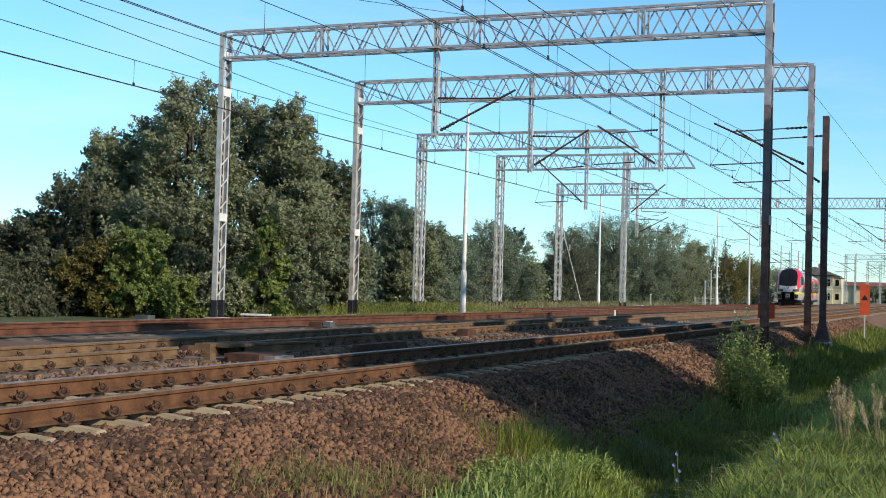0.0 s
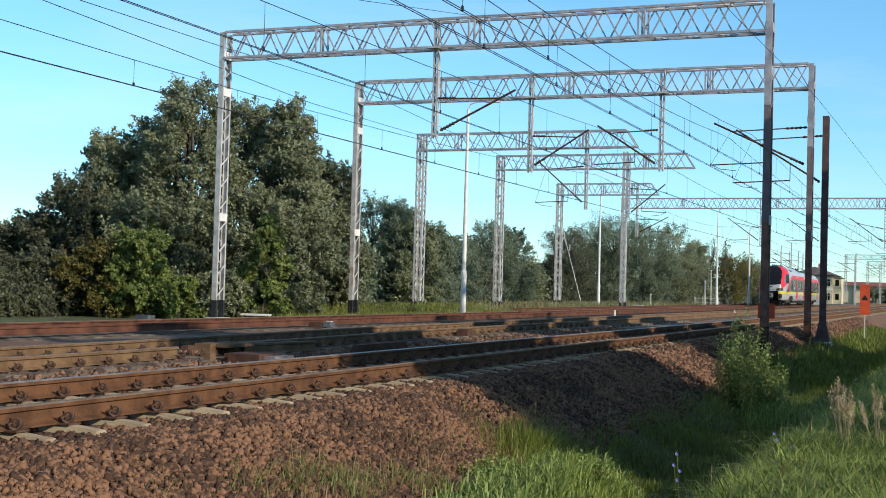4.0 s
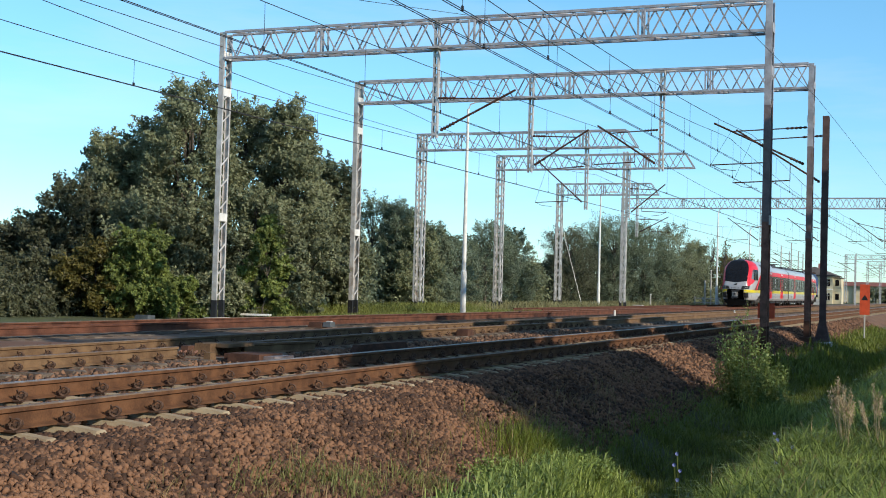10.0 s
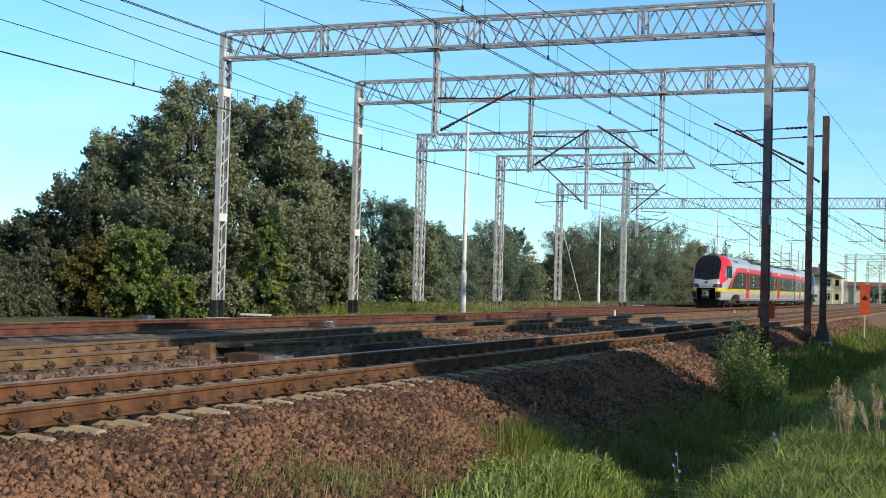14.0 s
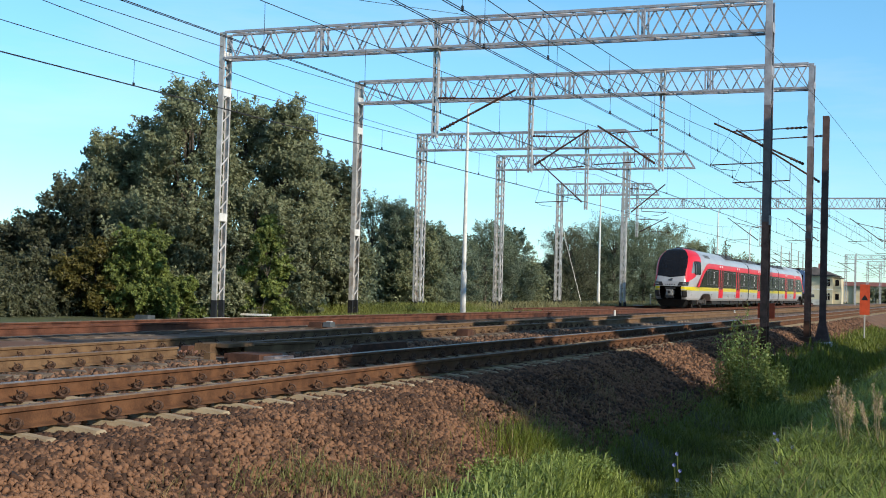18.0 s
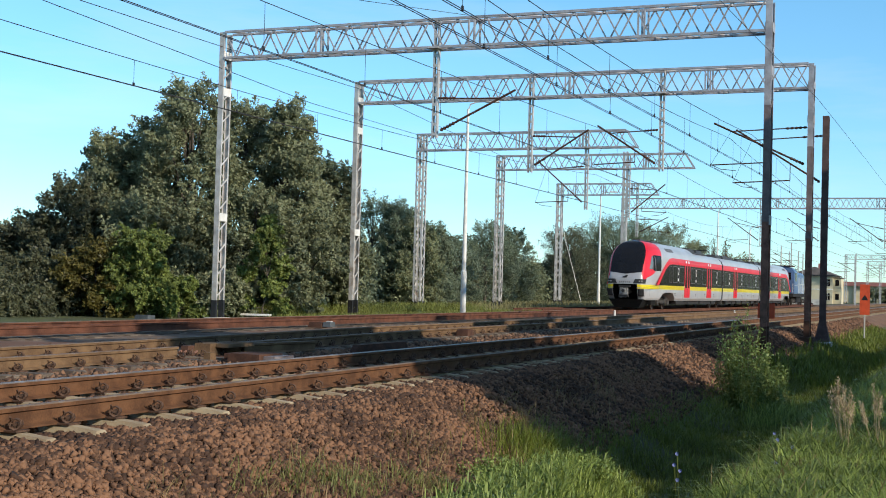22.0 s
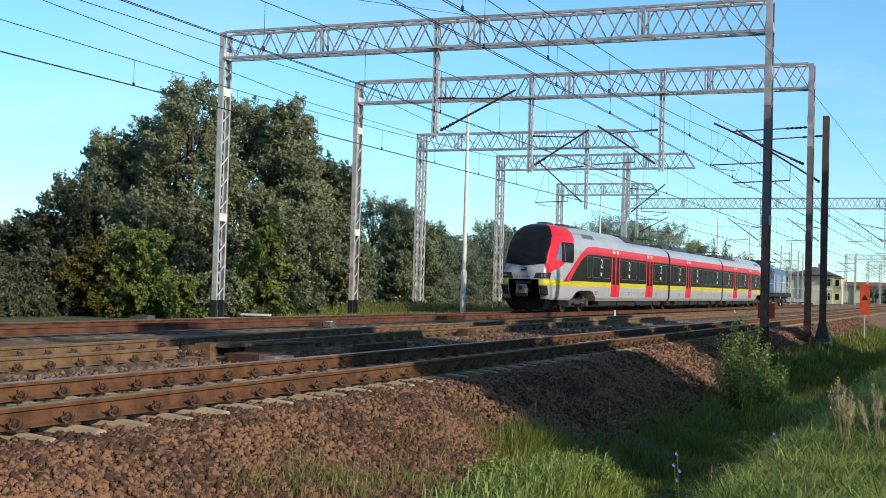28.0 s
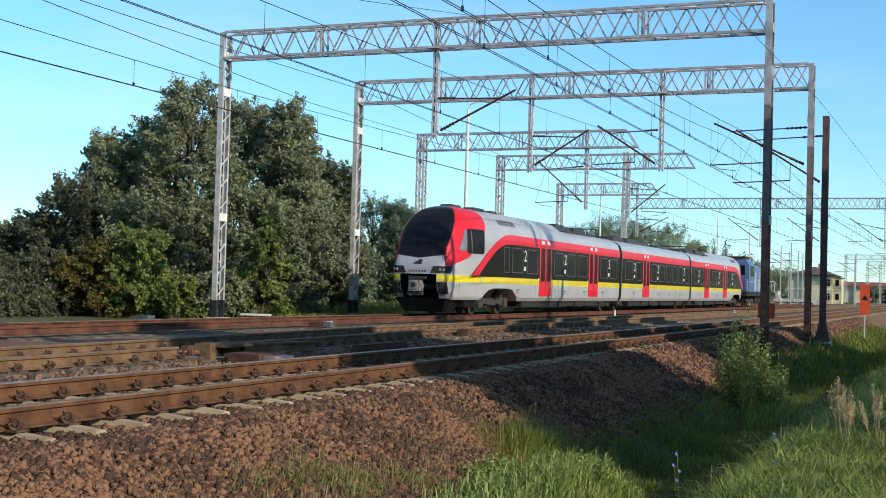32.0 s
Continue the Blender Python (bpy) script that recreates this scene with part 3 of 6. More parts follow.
def sprays(rng, base, axis, spread, per, size, ruffle=0.8):
    """Pointed leaves along twigs: base and axis are arrays of twigs; ruffle: how unevenly the leaves are turned."""
    n = len(base)
    f = rng.random((n, per, 1))
    off = rng.normal(size=(n, per, 3)) * (spread[:, None, None] * (1.15 - 0.75 * f))
    P = (base[:, None] + axis[:, None] * f + off).reshape(-1, 3)
    nrm = rng.normal(size=P.shape) * ruffle + np.array([0.30, -0.22, 0.42])
    nrm /= np.linalg.norm(nrm, axis=1)[:, None]
    a = np.cross(nrm, rng.normal(size=P.shape))
    a /= np.linalg.norm(a, axis=1)[:, None] + 1e-9
    b = np.cross(nrm, a)
    s = (size * (0.7 + 0.9 * rng.random(len(P))))[:, None]
    V = np.stack([P - a * s - b * s * 0.55, P - a * s * 0.6 + b * s * 0.62, P + a * s], 1).reshape(-1, 3)
    return V, np.arange(len(V)).reshape(-1, 3)


def leafy_tree(name, label, category, x, y, tall, wide, material, seed, twigs=520, per=60, leaf=0.062, low=0.03, droop=0.0, peak=0.45, bare=False, group="lineside trees", thick=1.0, ruffle=0.8):
    """A tree whose crown is many leafy twigs on a lobed, uneven outline, with gaps between the lobes."""
    rng = np.random.default_rng(seed)
    z0 = float(ground_z(np.array([x], float), np.array([y], float))[0]) - 0.1
    t = thing(name, label, category, pose(x, y, z0), group)
    r = (tall * 0.016 + 0.03) * (0.4 if droop > 0.5 else 1.0)
    pts = [(rng.normal() * 0.012 * tall * (k > 0), rng.normal() * 0.012 * tall * (k > 0), k / 6 * tall * 0.86) for k in range(7)]
    part("trunk", Mesh().tube(pts, [r * 1.35] + [r * (1 - 0.145 * k) for k in range(1, 7)], 8), M_BARK, t)
    # boughs end in lobes; twigs gather in the lobes
    n_lobe = max(7, int(tall * 3.2))
    C, R = [], []
    for k in range(n_lobe):
        f = low + 0.08 + (0.90 - low) * ((k + rng.random()) / n_lobe) ** 0.9
        ang = k * 2.4 + rng.random() * 1.2
        girth = wide * (math.sin(math.pi * min(0.97, 0.16 + 0.80 * (f ** (0.69 / -math.log(peak)) if peak != 0.5 else f)))) ** 0.75
        reach = girth * (0.35 + 0.55 * rng.random())
        c = Vector((math.cos(ang) * reach, math.sin(ang) * reach, f * tall))
        rad = wide * (0.34 + 0.16 * rng.random()) * (1.05 - 0.45 * f)
        if c.z + rad > tall:
            c.z = tall - rad
        C.append(c)
        R.append(rad)
        b = Vector(pts[min(6, max(1, int(f * 5.2)))])
        part("limb", Mesh().tube([b, b.lerp(c, 0.55) + Vector((0, 0, -0.03 * tall)), c], [r * 0.42, r * 0.26, r * 0.10], 5, caps=False), M_BARK, t)
    C, R = np.array(C), np.array(R)
    pick = rng.choice(len(C), twigs, p=(R ** 2) / (R ** 2).sum())
    d = rng.normal(size=(twigs, 3))
    d /= np.linalg.norm(d, axis=1)[:, None]
    at = C[pick] + d * (R[pick] * rng.random(twigs) ** 0.5)[:, None] * np.array([1, 1, 1.1])
    out = np.stack([at[:, 0], at[:, 1], np.zeros(twigs)], -1)
    out /= np.linalg.norm(out, axis=1)[:, None] + 1e-6
    axis = d * 0.45 + out * 0.45 + np.array([0, 0, 0.55 - 1.25 * droop]) + rng.normal(size=d.shape) * 0.25
    axis *= (wide * (0.20 + 0.20 * rng.random(twigs)) / np.linalg.norm(axis, axis=1))[:, None]
    V, F = sprays(rng, at, axis, wide * (0.040 + 0.030 * rng.random(twigs)) * thick, per, leaf, ruffle)
    V[:, 2] = np.maximum(V[:, 2], 0.05)
    if bare:
        tw = Mesh()
        for p, q in zip(at[::3], axis[::3]):
            tw.tube([p - q, p + q * 1.4], [0.02, 0.006], 3, caps=False)
        part("twigs", tw, M_BARK, t)
    soup("crown", V, F, material, "", "", "", t)
    return t


def smooth(f):
    f = min(1.0, max(0.0, f))
    return f * f * (3 - 2 * f)


def far_bend(y):
    """How far the far track and the siding have swung aside, in the long curve behind the station building."""
    return -max(0.0, y - 125.0) ** 2 / 960


track("middle track with timber sleepers on grey ballast", lambda y: T2 + 0.78 * smooth((30 - y) / 18), M_RUST_TAN, (M_HEAD_DULL, M_HEAD_DULL), 4, 420, TIMBER, 6.2, 80, 40, gap=(15.8, 17.5))
track("far track with red rusty rails", lambda y: T3 - 0.35 * smooth((48 - y) / 25) + far_bend(y), M_RUST_RED, (M_RUST_RED, M_HEAD_DULL), 6, 300, TIMBER, 9.0, 70, 0, 0.05)

track("rusty siding overgrown at its end", lambda y: -20.3 + far_bend(y), M_RUST_RED, (M_RUST_RED, M_RUST_RED), 62, 230, TIMBER, 62.4, 40, 0, 0.05)

# x, y, height, half width, leaf material, habit
TREES = [
    (-28.5, 42.0, 9.5, 2.05, 0, "oak"),
    (-30.5, 42.3, 8.1, 2.0, 0, "oak"),
    (-32.2, 42.0, 7.3, 1.75, 0, "oak"),
    (-32.3, 40.0, 5.3, 1.9, 4, "oak"),
    (-34.1, 40.0, 3.9, 1.75, 4, "oak"),
    (-35.8, 39.5, 3.1, 1.7, 4, "oak"),
    (-27.3, 44.0, 8.9, 1.95, 0, "oak"),
    (-25.15, 44.0, 8.8, 1.8, 0, "oak"),
    (-25.0, 47.8, 6.8, 1.4, 0, "oak"),
    (-29.5, 40.6, 5.0, 1.9, 0, "oak"),
    (-25.7, 42.5, 5.4, 1.9, 0, "oak"),
    (-25.3, 43.2, 4.9, 1.25, 0, "oak"),
    (-26.8, 36.7, 3.35, 1.15, 1, "shrub"),
    (-23.2, 39.2, 3.85, 0.72, 1, "shrub"),
    (-24.4, 38.3, 1.8, 1.0, 0, "shrub"),
    (-23.7, 42.0, 2.9, 0.9, 0, "shrub"),
    (-28.4, 36.4, 2.9, 1.2, 3, "shrub"),
    (-30.2, 35.6, 2.4, 1.2, 4, "shrub"),
    (-25.4, 37.2, 1.5, 0.7, 1, "shrub"),
    (-31.6, 34.4, 1.7, 1.3, 4, "shrub"),
    (-29.6, 33.9, 1.1, 1.0, 4, "shrub"),
    (-33.6, 36.2, 2.2, 1.4, 4, "shrub"),
    (-31.9, 66.0, 6.6, 1.6, 2, "willow"),
    (-30.2, 65.4, 6.1, 1.45, 2, "willow"),
    (-28.6, 64.8, 5.0, 1.1, 5, "willow"),
    (-30.2, 66.5, 5.9, 1.33, 2, "willow"),
    (-29.3, 69.1, 5.1, 1.34, 2, "willow"),
    (-32.1, 78.7, 4.6, 1.52, 2, "willow"),
    (-34.4, 77.7, 4.7, 1.52, 2, "willow"),
    (-33.5, 88.9, 6.3, 1.79, 2, "oak"),
    (-33.4, 94.7, 6.1, 1.45, 2, "oak"),
    (-35.6, 97.8, 5.2, 1.86, 5, "oak"),
    (-36.6, 120.0, 7.3, 2.5, 4, "oak"),
    (-35.3, 112.6, 4.6, 1.5, 4, "oak"),
    (-33.1, 124.9, 8.9, 2.98, 2, "willow"),
    (-30.8, 128.0, 8.2, 2.62, 2, "willow"),
    (-28.6, 131.1, 8.3, 2.48, 0, "oak"),
    (-27.5, 138.0, 7.0, 1.85, 0, "oak"),
    (-30.0, 161.1, 8.6, 1.4, 3, "bare"),
    (-28.4, 161.5, 8.4, 0.9, 3, "bare"),
    (-27.5, 164.0, 6.3, 2.61, 3, "oak"),
    (-29.0, 188.3, 5.9, 2.49, 0, "oak"),
    (-40.8, 308.0, 7.3, 4.70, 0, "oak"),
    (-37.1, 130.8, 8.4, 2.72, 0, "oak"),
]
KINDS = {"oak": ("deciduous_tree", "dense dark green broadleaf tree beside the railway", "tree"),
         "shrub": ("shrub", "leafy green shrub at the foot of the trees", "shrub"),
         "willow": ("willow_tree", "grey-green willow with a loose crown behind the masts", "tree"),
         "bare": ("thin_tree", "thinly leaved brownish tree with bare twigs", "tree")}
for k, (x, y, tall, wide, m, habit) in enumerate(TREES):
    nm, lb, ct = KINDS[habit]
    near = y < 60
    bare = habit == "bare"
    if near and habit == "shrub":
        leafy_tree(nm, lb, ct, x, y, tall, wide * 1.1, M_LEAF[m], 100 + k, 330, 55, 0.055, 0.02, 0.75, 0.4)
    elif near:
        leafy_tree(nm, lb, ct, x, y, tall * 0.97, wide * 1.0, M_LEAF[m], 100 + k, 760 if tall > 6 else 480, 66, 0.058, 0.02, 0.1, thick=1.15, ruffle=0.65)
    elif bare:
        leafy_tree(nm, lb, ct, x, y, tall, wide, M_LEAF[m], 100 + k, 130, 16, 0.05, 0.25, 0.0, bare=True)
    else:
        leafy_tree(nm, lb, ct, x, y, tall * 1.0, wide * 1.2, M_LEAF[m], 100 + k, 400, 84, 0.00022 * y + 0.027, 0.02, 0.1, thick=1.35, ruffle=0.5)

# trees on the sunny side of the line, behind and beside the camera, whose shade falls over the near track
SHADERS = [(8.6, 11.6, 12.8, 2.4), (8.2, 15.1, 13.8, 2.7), (9.1, 17.2, 12.8, 1.7), (8.2, 26.6, 12.8, 2.3), (9.1, 30.8, 13.6, 2.8), (8.4, 35.8, 12.9, 2.5), (9.1, 41.8, 13.3, 2.7),
           (20, -8, 7.2, 4.5), (21, 6, 7.2, 4.5), (21, 20, 7.4, 4.5), (20, 34, 9.5, 5), (20, 48, 9, 5), (18, 64, 9, 5), (16, 78, 9, 5), (15, 94, 9, 5), (15, 112, 9, 5), (15, 132, 9, 5), (14, 155, 9, 5), (14, 180, 9, 6), (14, 208, 9, 6), (14, 240, 9, 6), (14, 280, 10, 7), (13, 330, 10, 8)]
for k, (x, y, tall, wide) in enumerate(SHADERS):
    if x < 11:
        # crown undersides are cut along the sun's slope to shape their shade
        tree("deciduous_tree", "tall broadleaf tree on the sunny side of the line", "tree", x, y, tall + 0.8, wide, M_LEAF[0], 300 + k, 130, 42, 0.205, (6.3 if k == 0 else 5.7) / (tall + 0.8), fill=1.6, slope=0.4985)
    else:
        # unseen row, added so the train's dark glass reflects leaves instead of sky
        tree("deciduous_tree", "unseen tree added to darken the train's reflections", "tree", x, y, tall, wide, M_LEAF[0], 300 + k, 50, 24, 0.4, 0.08)
# unseen small crowns, added at the height that shades the ditch
for k, (x, y, tall, wide) in enumerate(((8.8, 11.2, 6.2, 1.35), (8.9, 13.6, 6.2, 1.4), (8.8, 21.6, 6.2, 1.3))):
    tree("shade_tree", "unseen small tree added to shade the ditch", "tree", x, y, tall, wide, M_LEAF[0], 340 + k, 48, 42, 0.15, 5.3 / tall)
# a wall of woodland that closes the far side
WOOD = [(-29.0, 54.0, 4.6), (-31.5, 60.0, 5.0), (-30.0, 66.0, 4.4), (-33.0, 71.0, 4.6), (-36.0, 84.0, 5.2), (-37.5, 92.0, 5.6), (-39.0, 103.0, 5.6), (-37.0, 108.0, 4.0), (-39.5, 115.0, 4.4), (-36.0, 126.0, 7.0), (-34.5, 134.0, 7.0), (-31.0, 138.0, 6.2), (-30.0, 148.0, 5.6), (-34.0, 46.0, 4.0)]
for k, (x, y, tall) in enumerate(WOOD):
    tree("deciduous_tree", "grey-green broadleaf tree in the wood behind the tracks", "tree", x, y, tall, 2.6 + 0.008 * y, M_LEAF[(0, 2, 0, 2, 3)[k % 5] if y < 80 else (4, 2, 2, 0)[k % 4]], 400 + k, 80, 30, 0.0008 * y + 0.06, 0.03, fill=1.1)

# unseen trees behind the camera and beyond its view, added to block low sky
for k, (x, y, tall) in enumerate([(-44, -14, 12), (-36, -17, 13), (-28, -15, 12), (-21, -17, 13), (-14, -15, 13), (-7, -17, 12), (0, -15, 13), (7, -17, 12), (13, -15, 11), (-42, 2, 11), (-43, 12, 11), (-44, 22, 10)]):
    tree("deciduous_tree", "unseen tree added to block low sky light", "tree", x, y, tall, 4.4, M_LEAF[0], 500 + k, 50, 24, 0.42, 0.06, fill=1.2)


# ---- the train ----
M_SILVER = mat("silver white train paint", (0.52, 0.52, 0.53), (0.45, 0.45, 0.465), 0.4, 0.2, scale=0.8, fine=12, coat=0.3, dirt=((0.42, 0.38, 0.34), 1.4, 0.68))
M_RED = mat("bright red train paint", (0.74, 0.016, 0.035), (0.64, 0.012, 0.03), 0.42, scale=0.8, fine=12, coat=0.12, spec=0.35)
M_YELLOW = mat("yellow train paint", (0.85, 0.70, 0.015), (0.76, 0.60, 0.015), 0.35, scale=0.8, fine=12, coat=0.3)
M_TINT = mat("dark tinted glass", (0.018, 0.014, 0.013), (0.011, 0.009, 0.009), 0.16, scale=0.6, fine=6, spec=0.09)
M_SCREEN = mat("black windscreen glass", (0.012, 0.013, 0.017), (0.008, 0.009, 0.012), 0.12, scale=0.6, fine=6, spec=0.35)
M_SEAL = mat("grey window seal", (0.15, 0.145, 0.145), (0.10, 0.095, 0.095), 0.5, scale=2, fine=20)
M_UNDER = mat("dark underframe", (0.022, 0.020, 0.019), (0.011, 0.010, 0.010), 0.85, scale=3, fine=20, dirt=((0.045, 0.033, 0.026), 2.0, 0.62))
M_BELLOWS = mat("black rubber bellows", (0.012, 0.012, 0.012), (0.007, 0.007, 0.007), 0.9, scale=4, fine=30, spec=0.2)
M_WHEEL = mat("brown dusty wheel steel", (0.07, 0.05, 0.04), (0.035, 0.026, 0.022), 0.7, 0.2, scale=4, fine=30)
M_ROOF = mat("grey roof equipment", (0.055, 0.055, 0.06), (0.03, 0.03, 0.033), 0.6, scale=2, fine=20)
M_BOGIE = mat("dusty grey-brown bogie steel", (0.07, 0.060, 0.052), (0.03, 0.026, 0.023), 0.75, 0.1, scale=4, fine=30, dirt=((0.11, 0.08, 0.055), 2.5, 0.62))
M_COUPLER = mat("worn grey coupler steel", (0.36, 0.355, 0.34), (0.16, 0.155, 0.15), 0.5, 0.3, scale=7, fine=50)
# pale base colour stands for sky showing in the quarter glass
M_QUARTER = mat("side glass with sky painted in", (0.20, 0.24, 0.26), (0.14, 0.17, 0.19), 0.12, scale=0.8, fine=6)
M_BUFFER = mat("dark rubber buffer", (0.04, 0.04, 0.043), (0.022, 0.022, 0.024), 0.65, scale=4, fine=30)
M_LAMP = mat("headlamp glass", (0.35, 0.35, 0.36), (0.2, 0.2, 0.21), 0.1, scale=5, fine=30)
M_BLUE = mat("blue locomotive paint", (0.105, 0.19, 0.36), (0.075, 0.14, 0.27), 0.4, scale=1, fine=12, dirt=((0.12, 0.13, 0.16), 1.6, 0.62))
M_PALE = mat("pale blue grey locomotive paint", (0.34, 0.40, 0.48), (0.25, 0.30, 0.37), 0.45, scale=1, fine=12, dirt=((0.25, 0.24, 0.23), 1.4, 0.6))

BODY = [(1.30, 0.50), (1.40, 0.64), (1.42, 1.0), (1.42, 2.75), (1.40, 2.98), (1.31, 3.25), (1.13, 3.50), (0.86, 3.70), (0.42, 3.82), (0.0, 3.85)]
BZ, BX = [p[1] for p in BODY], [p[0] for p in BODY]


def half(z):
    return float(np.interp(z, BZ, BX))


ARCH_Y, ARCH_Z = [3.1, 3.47, 3.84, 4.4, 5.65, 6.27, 6.71, 7.16], [0.54, 0.77, 0.92, 0.97, 0.97, 0.93, 0.72, 0.5]
ROOF_Y, ROOF_Z = [0, 12.7, 13.5, 47.9, 48.7, 99], [3.85, 3.85, 3.58, 3.58, 3.85, 3.85]


def shell(y0, y1, long):
    """A car body between y0 and y1; the skirt rises over the wheels and the roof steps down behind the cab fairings."""
    m = Mesh()
    ks = sorted([(-9.0, 0.5)] + list(zip(ARCH_Y, ARCH_Z)) + [(long - y, z) for y, z in zip(ARCH_Y, ARCH_Z)] + [(99.0, 0.5)])
    ys = sorted({y0, y1} | {y for y in [k[0] for k in ks] + ROOF_Y if y0 < y < y1})
    n = 2 * len(BODY) - 1
    pts, f = [], []
    for y in ys:
        low, cap = float(np.interp(y, [k[0] for k in ks], [k[1] for k in ks])), float(np.interp(y, ROOF_Y, ROOF_Z))
        out = [(half(max(z, low)), max(z, low + 0.001 * k)) for k, (x, z) in enumerate(BODY)]
        out[-1] = (0.0, BODY[-1][1])
        out = [(x, z if z < 3.2 else 3.2 + (z - 3.2) * (cap - 3.2) / 0.65) for x, z in out]
        pts += [(x, y, z) for x, z in out] + [(-x, y, z) for x, z in reversed(out[:-1])]
    for k in range(len(ys) - 1):
        f += [(k * n + j, k * n + (j + 1) % n, (k + 1) * n + (j + 1) % n, (k + 1) * n + j) for j in range(n)]
    f += [tuple(range(n)), tuple((len(ys) - 1) * n + j for j in range(n))]
    return m.poly(pts, f)


def panel(zs, ya, yb, side, lift=0.006, depth=0.03):
    """A plate on the car's side, from ya(z) to yb(z) at each height, standing lift proud."""
    m = Mesh()
    n = len(zs)
    pts = []
    for d in (lift, lift - depth):
        pts += [(side * (half(z) + d), ya(z), z) for z in zs] + [(side * (half(z) + d), yb(z), z) for z in zs]
    f = []
    for k in range(n - 1):
        f += [(k, k + 1, n + k + 1, n + k), (2 * n + k, 3 * n + k, 3 * n + k + 1, 2 * n + k + 1)]
        f += [(k, 2 * n + k, 2 * n + k + 1, k + 1), (n + k, n + k + 1, 3 * n + k + 1, 3 * n + k)]
    f += [(0, n, 3 * n, 2 * n), (n - 1, 3 * n - 1, 4 * n - 1, 2 * n - 1)]
    return m.poly(pts, f)


def fixed(v):
    return lambda z: v


def digit_mesh(text, size):
    cu = bpy.data.curves.new("digit", "FONT")
    cu.body, cu.size, cu.extrude = text, size, 0.002
    cu.align_x, cu.align_y = "CENTER", "CENTER"
    ob = bpy.data.objects.new("digit", cu)
    scene.collection.objects.link(ob)
    bpy.context.view_layer.update()
    me = bpy.data.meshes.new_from_object(ob.evaluated_get(bpy.context.evaluated_depsgraph_get()))
    bpy.data.objects.remove(ob)
    me.materials.clear()
    me.materials.append(M_WHITE)
    return me


DIGIT = digit_mesh("2", 0.62)
NOSE_Y = 4.2


PLAN = ([0, 0.3, 0.5, 0.60, 0.66, 0.70, 0.74, 0.80, 0.90, 0.965, 1.0], [0, 0.004, 0.012, 0.022, 0.04, 0.07, 0.12, 0.21, 0.43, 0.68, 1.0])


def nose_front(z):
    return float(np.interp(z, [0.5, 0.9, 1.2, 1.7, 2.0, 2.6, 3.1, 3.45, 3.68, 3.80, 3.85], [1.05, 0.72, 0.63, 0.65, 0.76, 1.09, 1.48, 1.81, 2.1, 2.4, 2.7]))


def on_nose(u, z, lift=0.0):
    """The point of the cab's skin at height z, u of the way from the middle (0) to the side (1 or -1)."""
    y0 = nose_front(z)
    a = abs(u)
    return (math.copysign(half(z) * a + lift * a, u), y0 + (NOSE_Y - y0) * float(np.interp(a, *PLAN)) - lift * (1.05 - a), z)


def along_nose(y, z):
    y0 = nose_front(z)
    return float(np.interp((y - y0) / (NOSE_Y - y0), PLAN[1], PLAN[0]))


def nose_patch(rows, nu, lift):
    """A sheet on the cab's skin; rows of (u from, u to, z) or of (u from, u to, function of u for z)."""
    m = Mesh()
    pts, f = [], []
    for a, b, z in rows:
        for k in range(nu + 1):
            u = a + (b - a) * k / nu
            pts.append(on_nose(u, z(u) if callable(z) else z, lift))
    w = nu + 1
    for i in range(len(rows) - 1):
        f += [(i * w + k, i * w + k + 1, (i + 1) * w + k + 1, (i + 1) * w + k) for k in range(nu)]
    return m.poly(pts, f)


def nose_block(u0, u1, z0, z1, deep):
    """A pad with rounded edges that stands out from the cab's skin."""
    m = Mesh()
    rings = []
    for lift, inset in ((0.0, 0.0), (deep * 0.8, 0.0), (deep, 0.12)):
        du, dz = (u1 - u0) * inset, (z1 - z0) * inset
        edge = [(u0 + du, z0 + dz), (u0 + du, z1 - dz), ((u0 + u1) / 2, z1 - dz), (u1 - du, z1 - dz), (u1 - du, z0 + dz), ((u0 + u1) / 2, z0 + dz)]
        rings.append([on_nose(u, z, lift) for u, z in edge])
    n = len(rings[0])
    f = [(r * n + k, r * n + (k + 1) % n, (r + 1) * n + (k + 1) % n, (r + 1) * n + k) for r in range(2) for k in range(n)]
    f += [(2 * n, 2 * n + 1, 2 * n + 2, 2 * n + 5), (2 * n + 5, 2 * n + 2, 2 * n + 3, 2 * n + 4)]
    return m.poly(sum(rings, []), f)


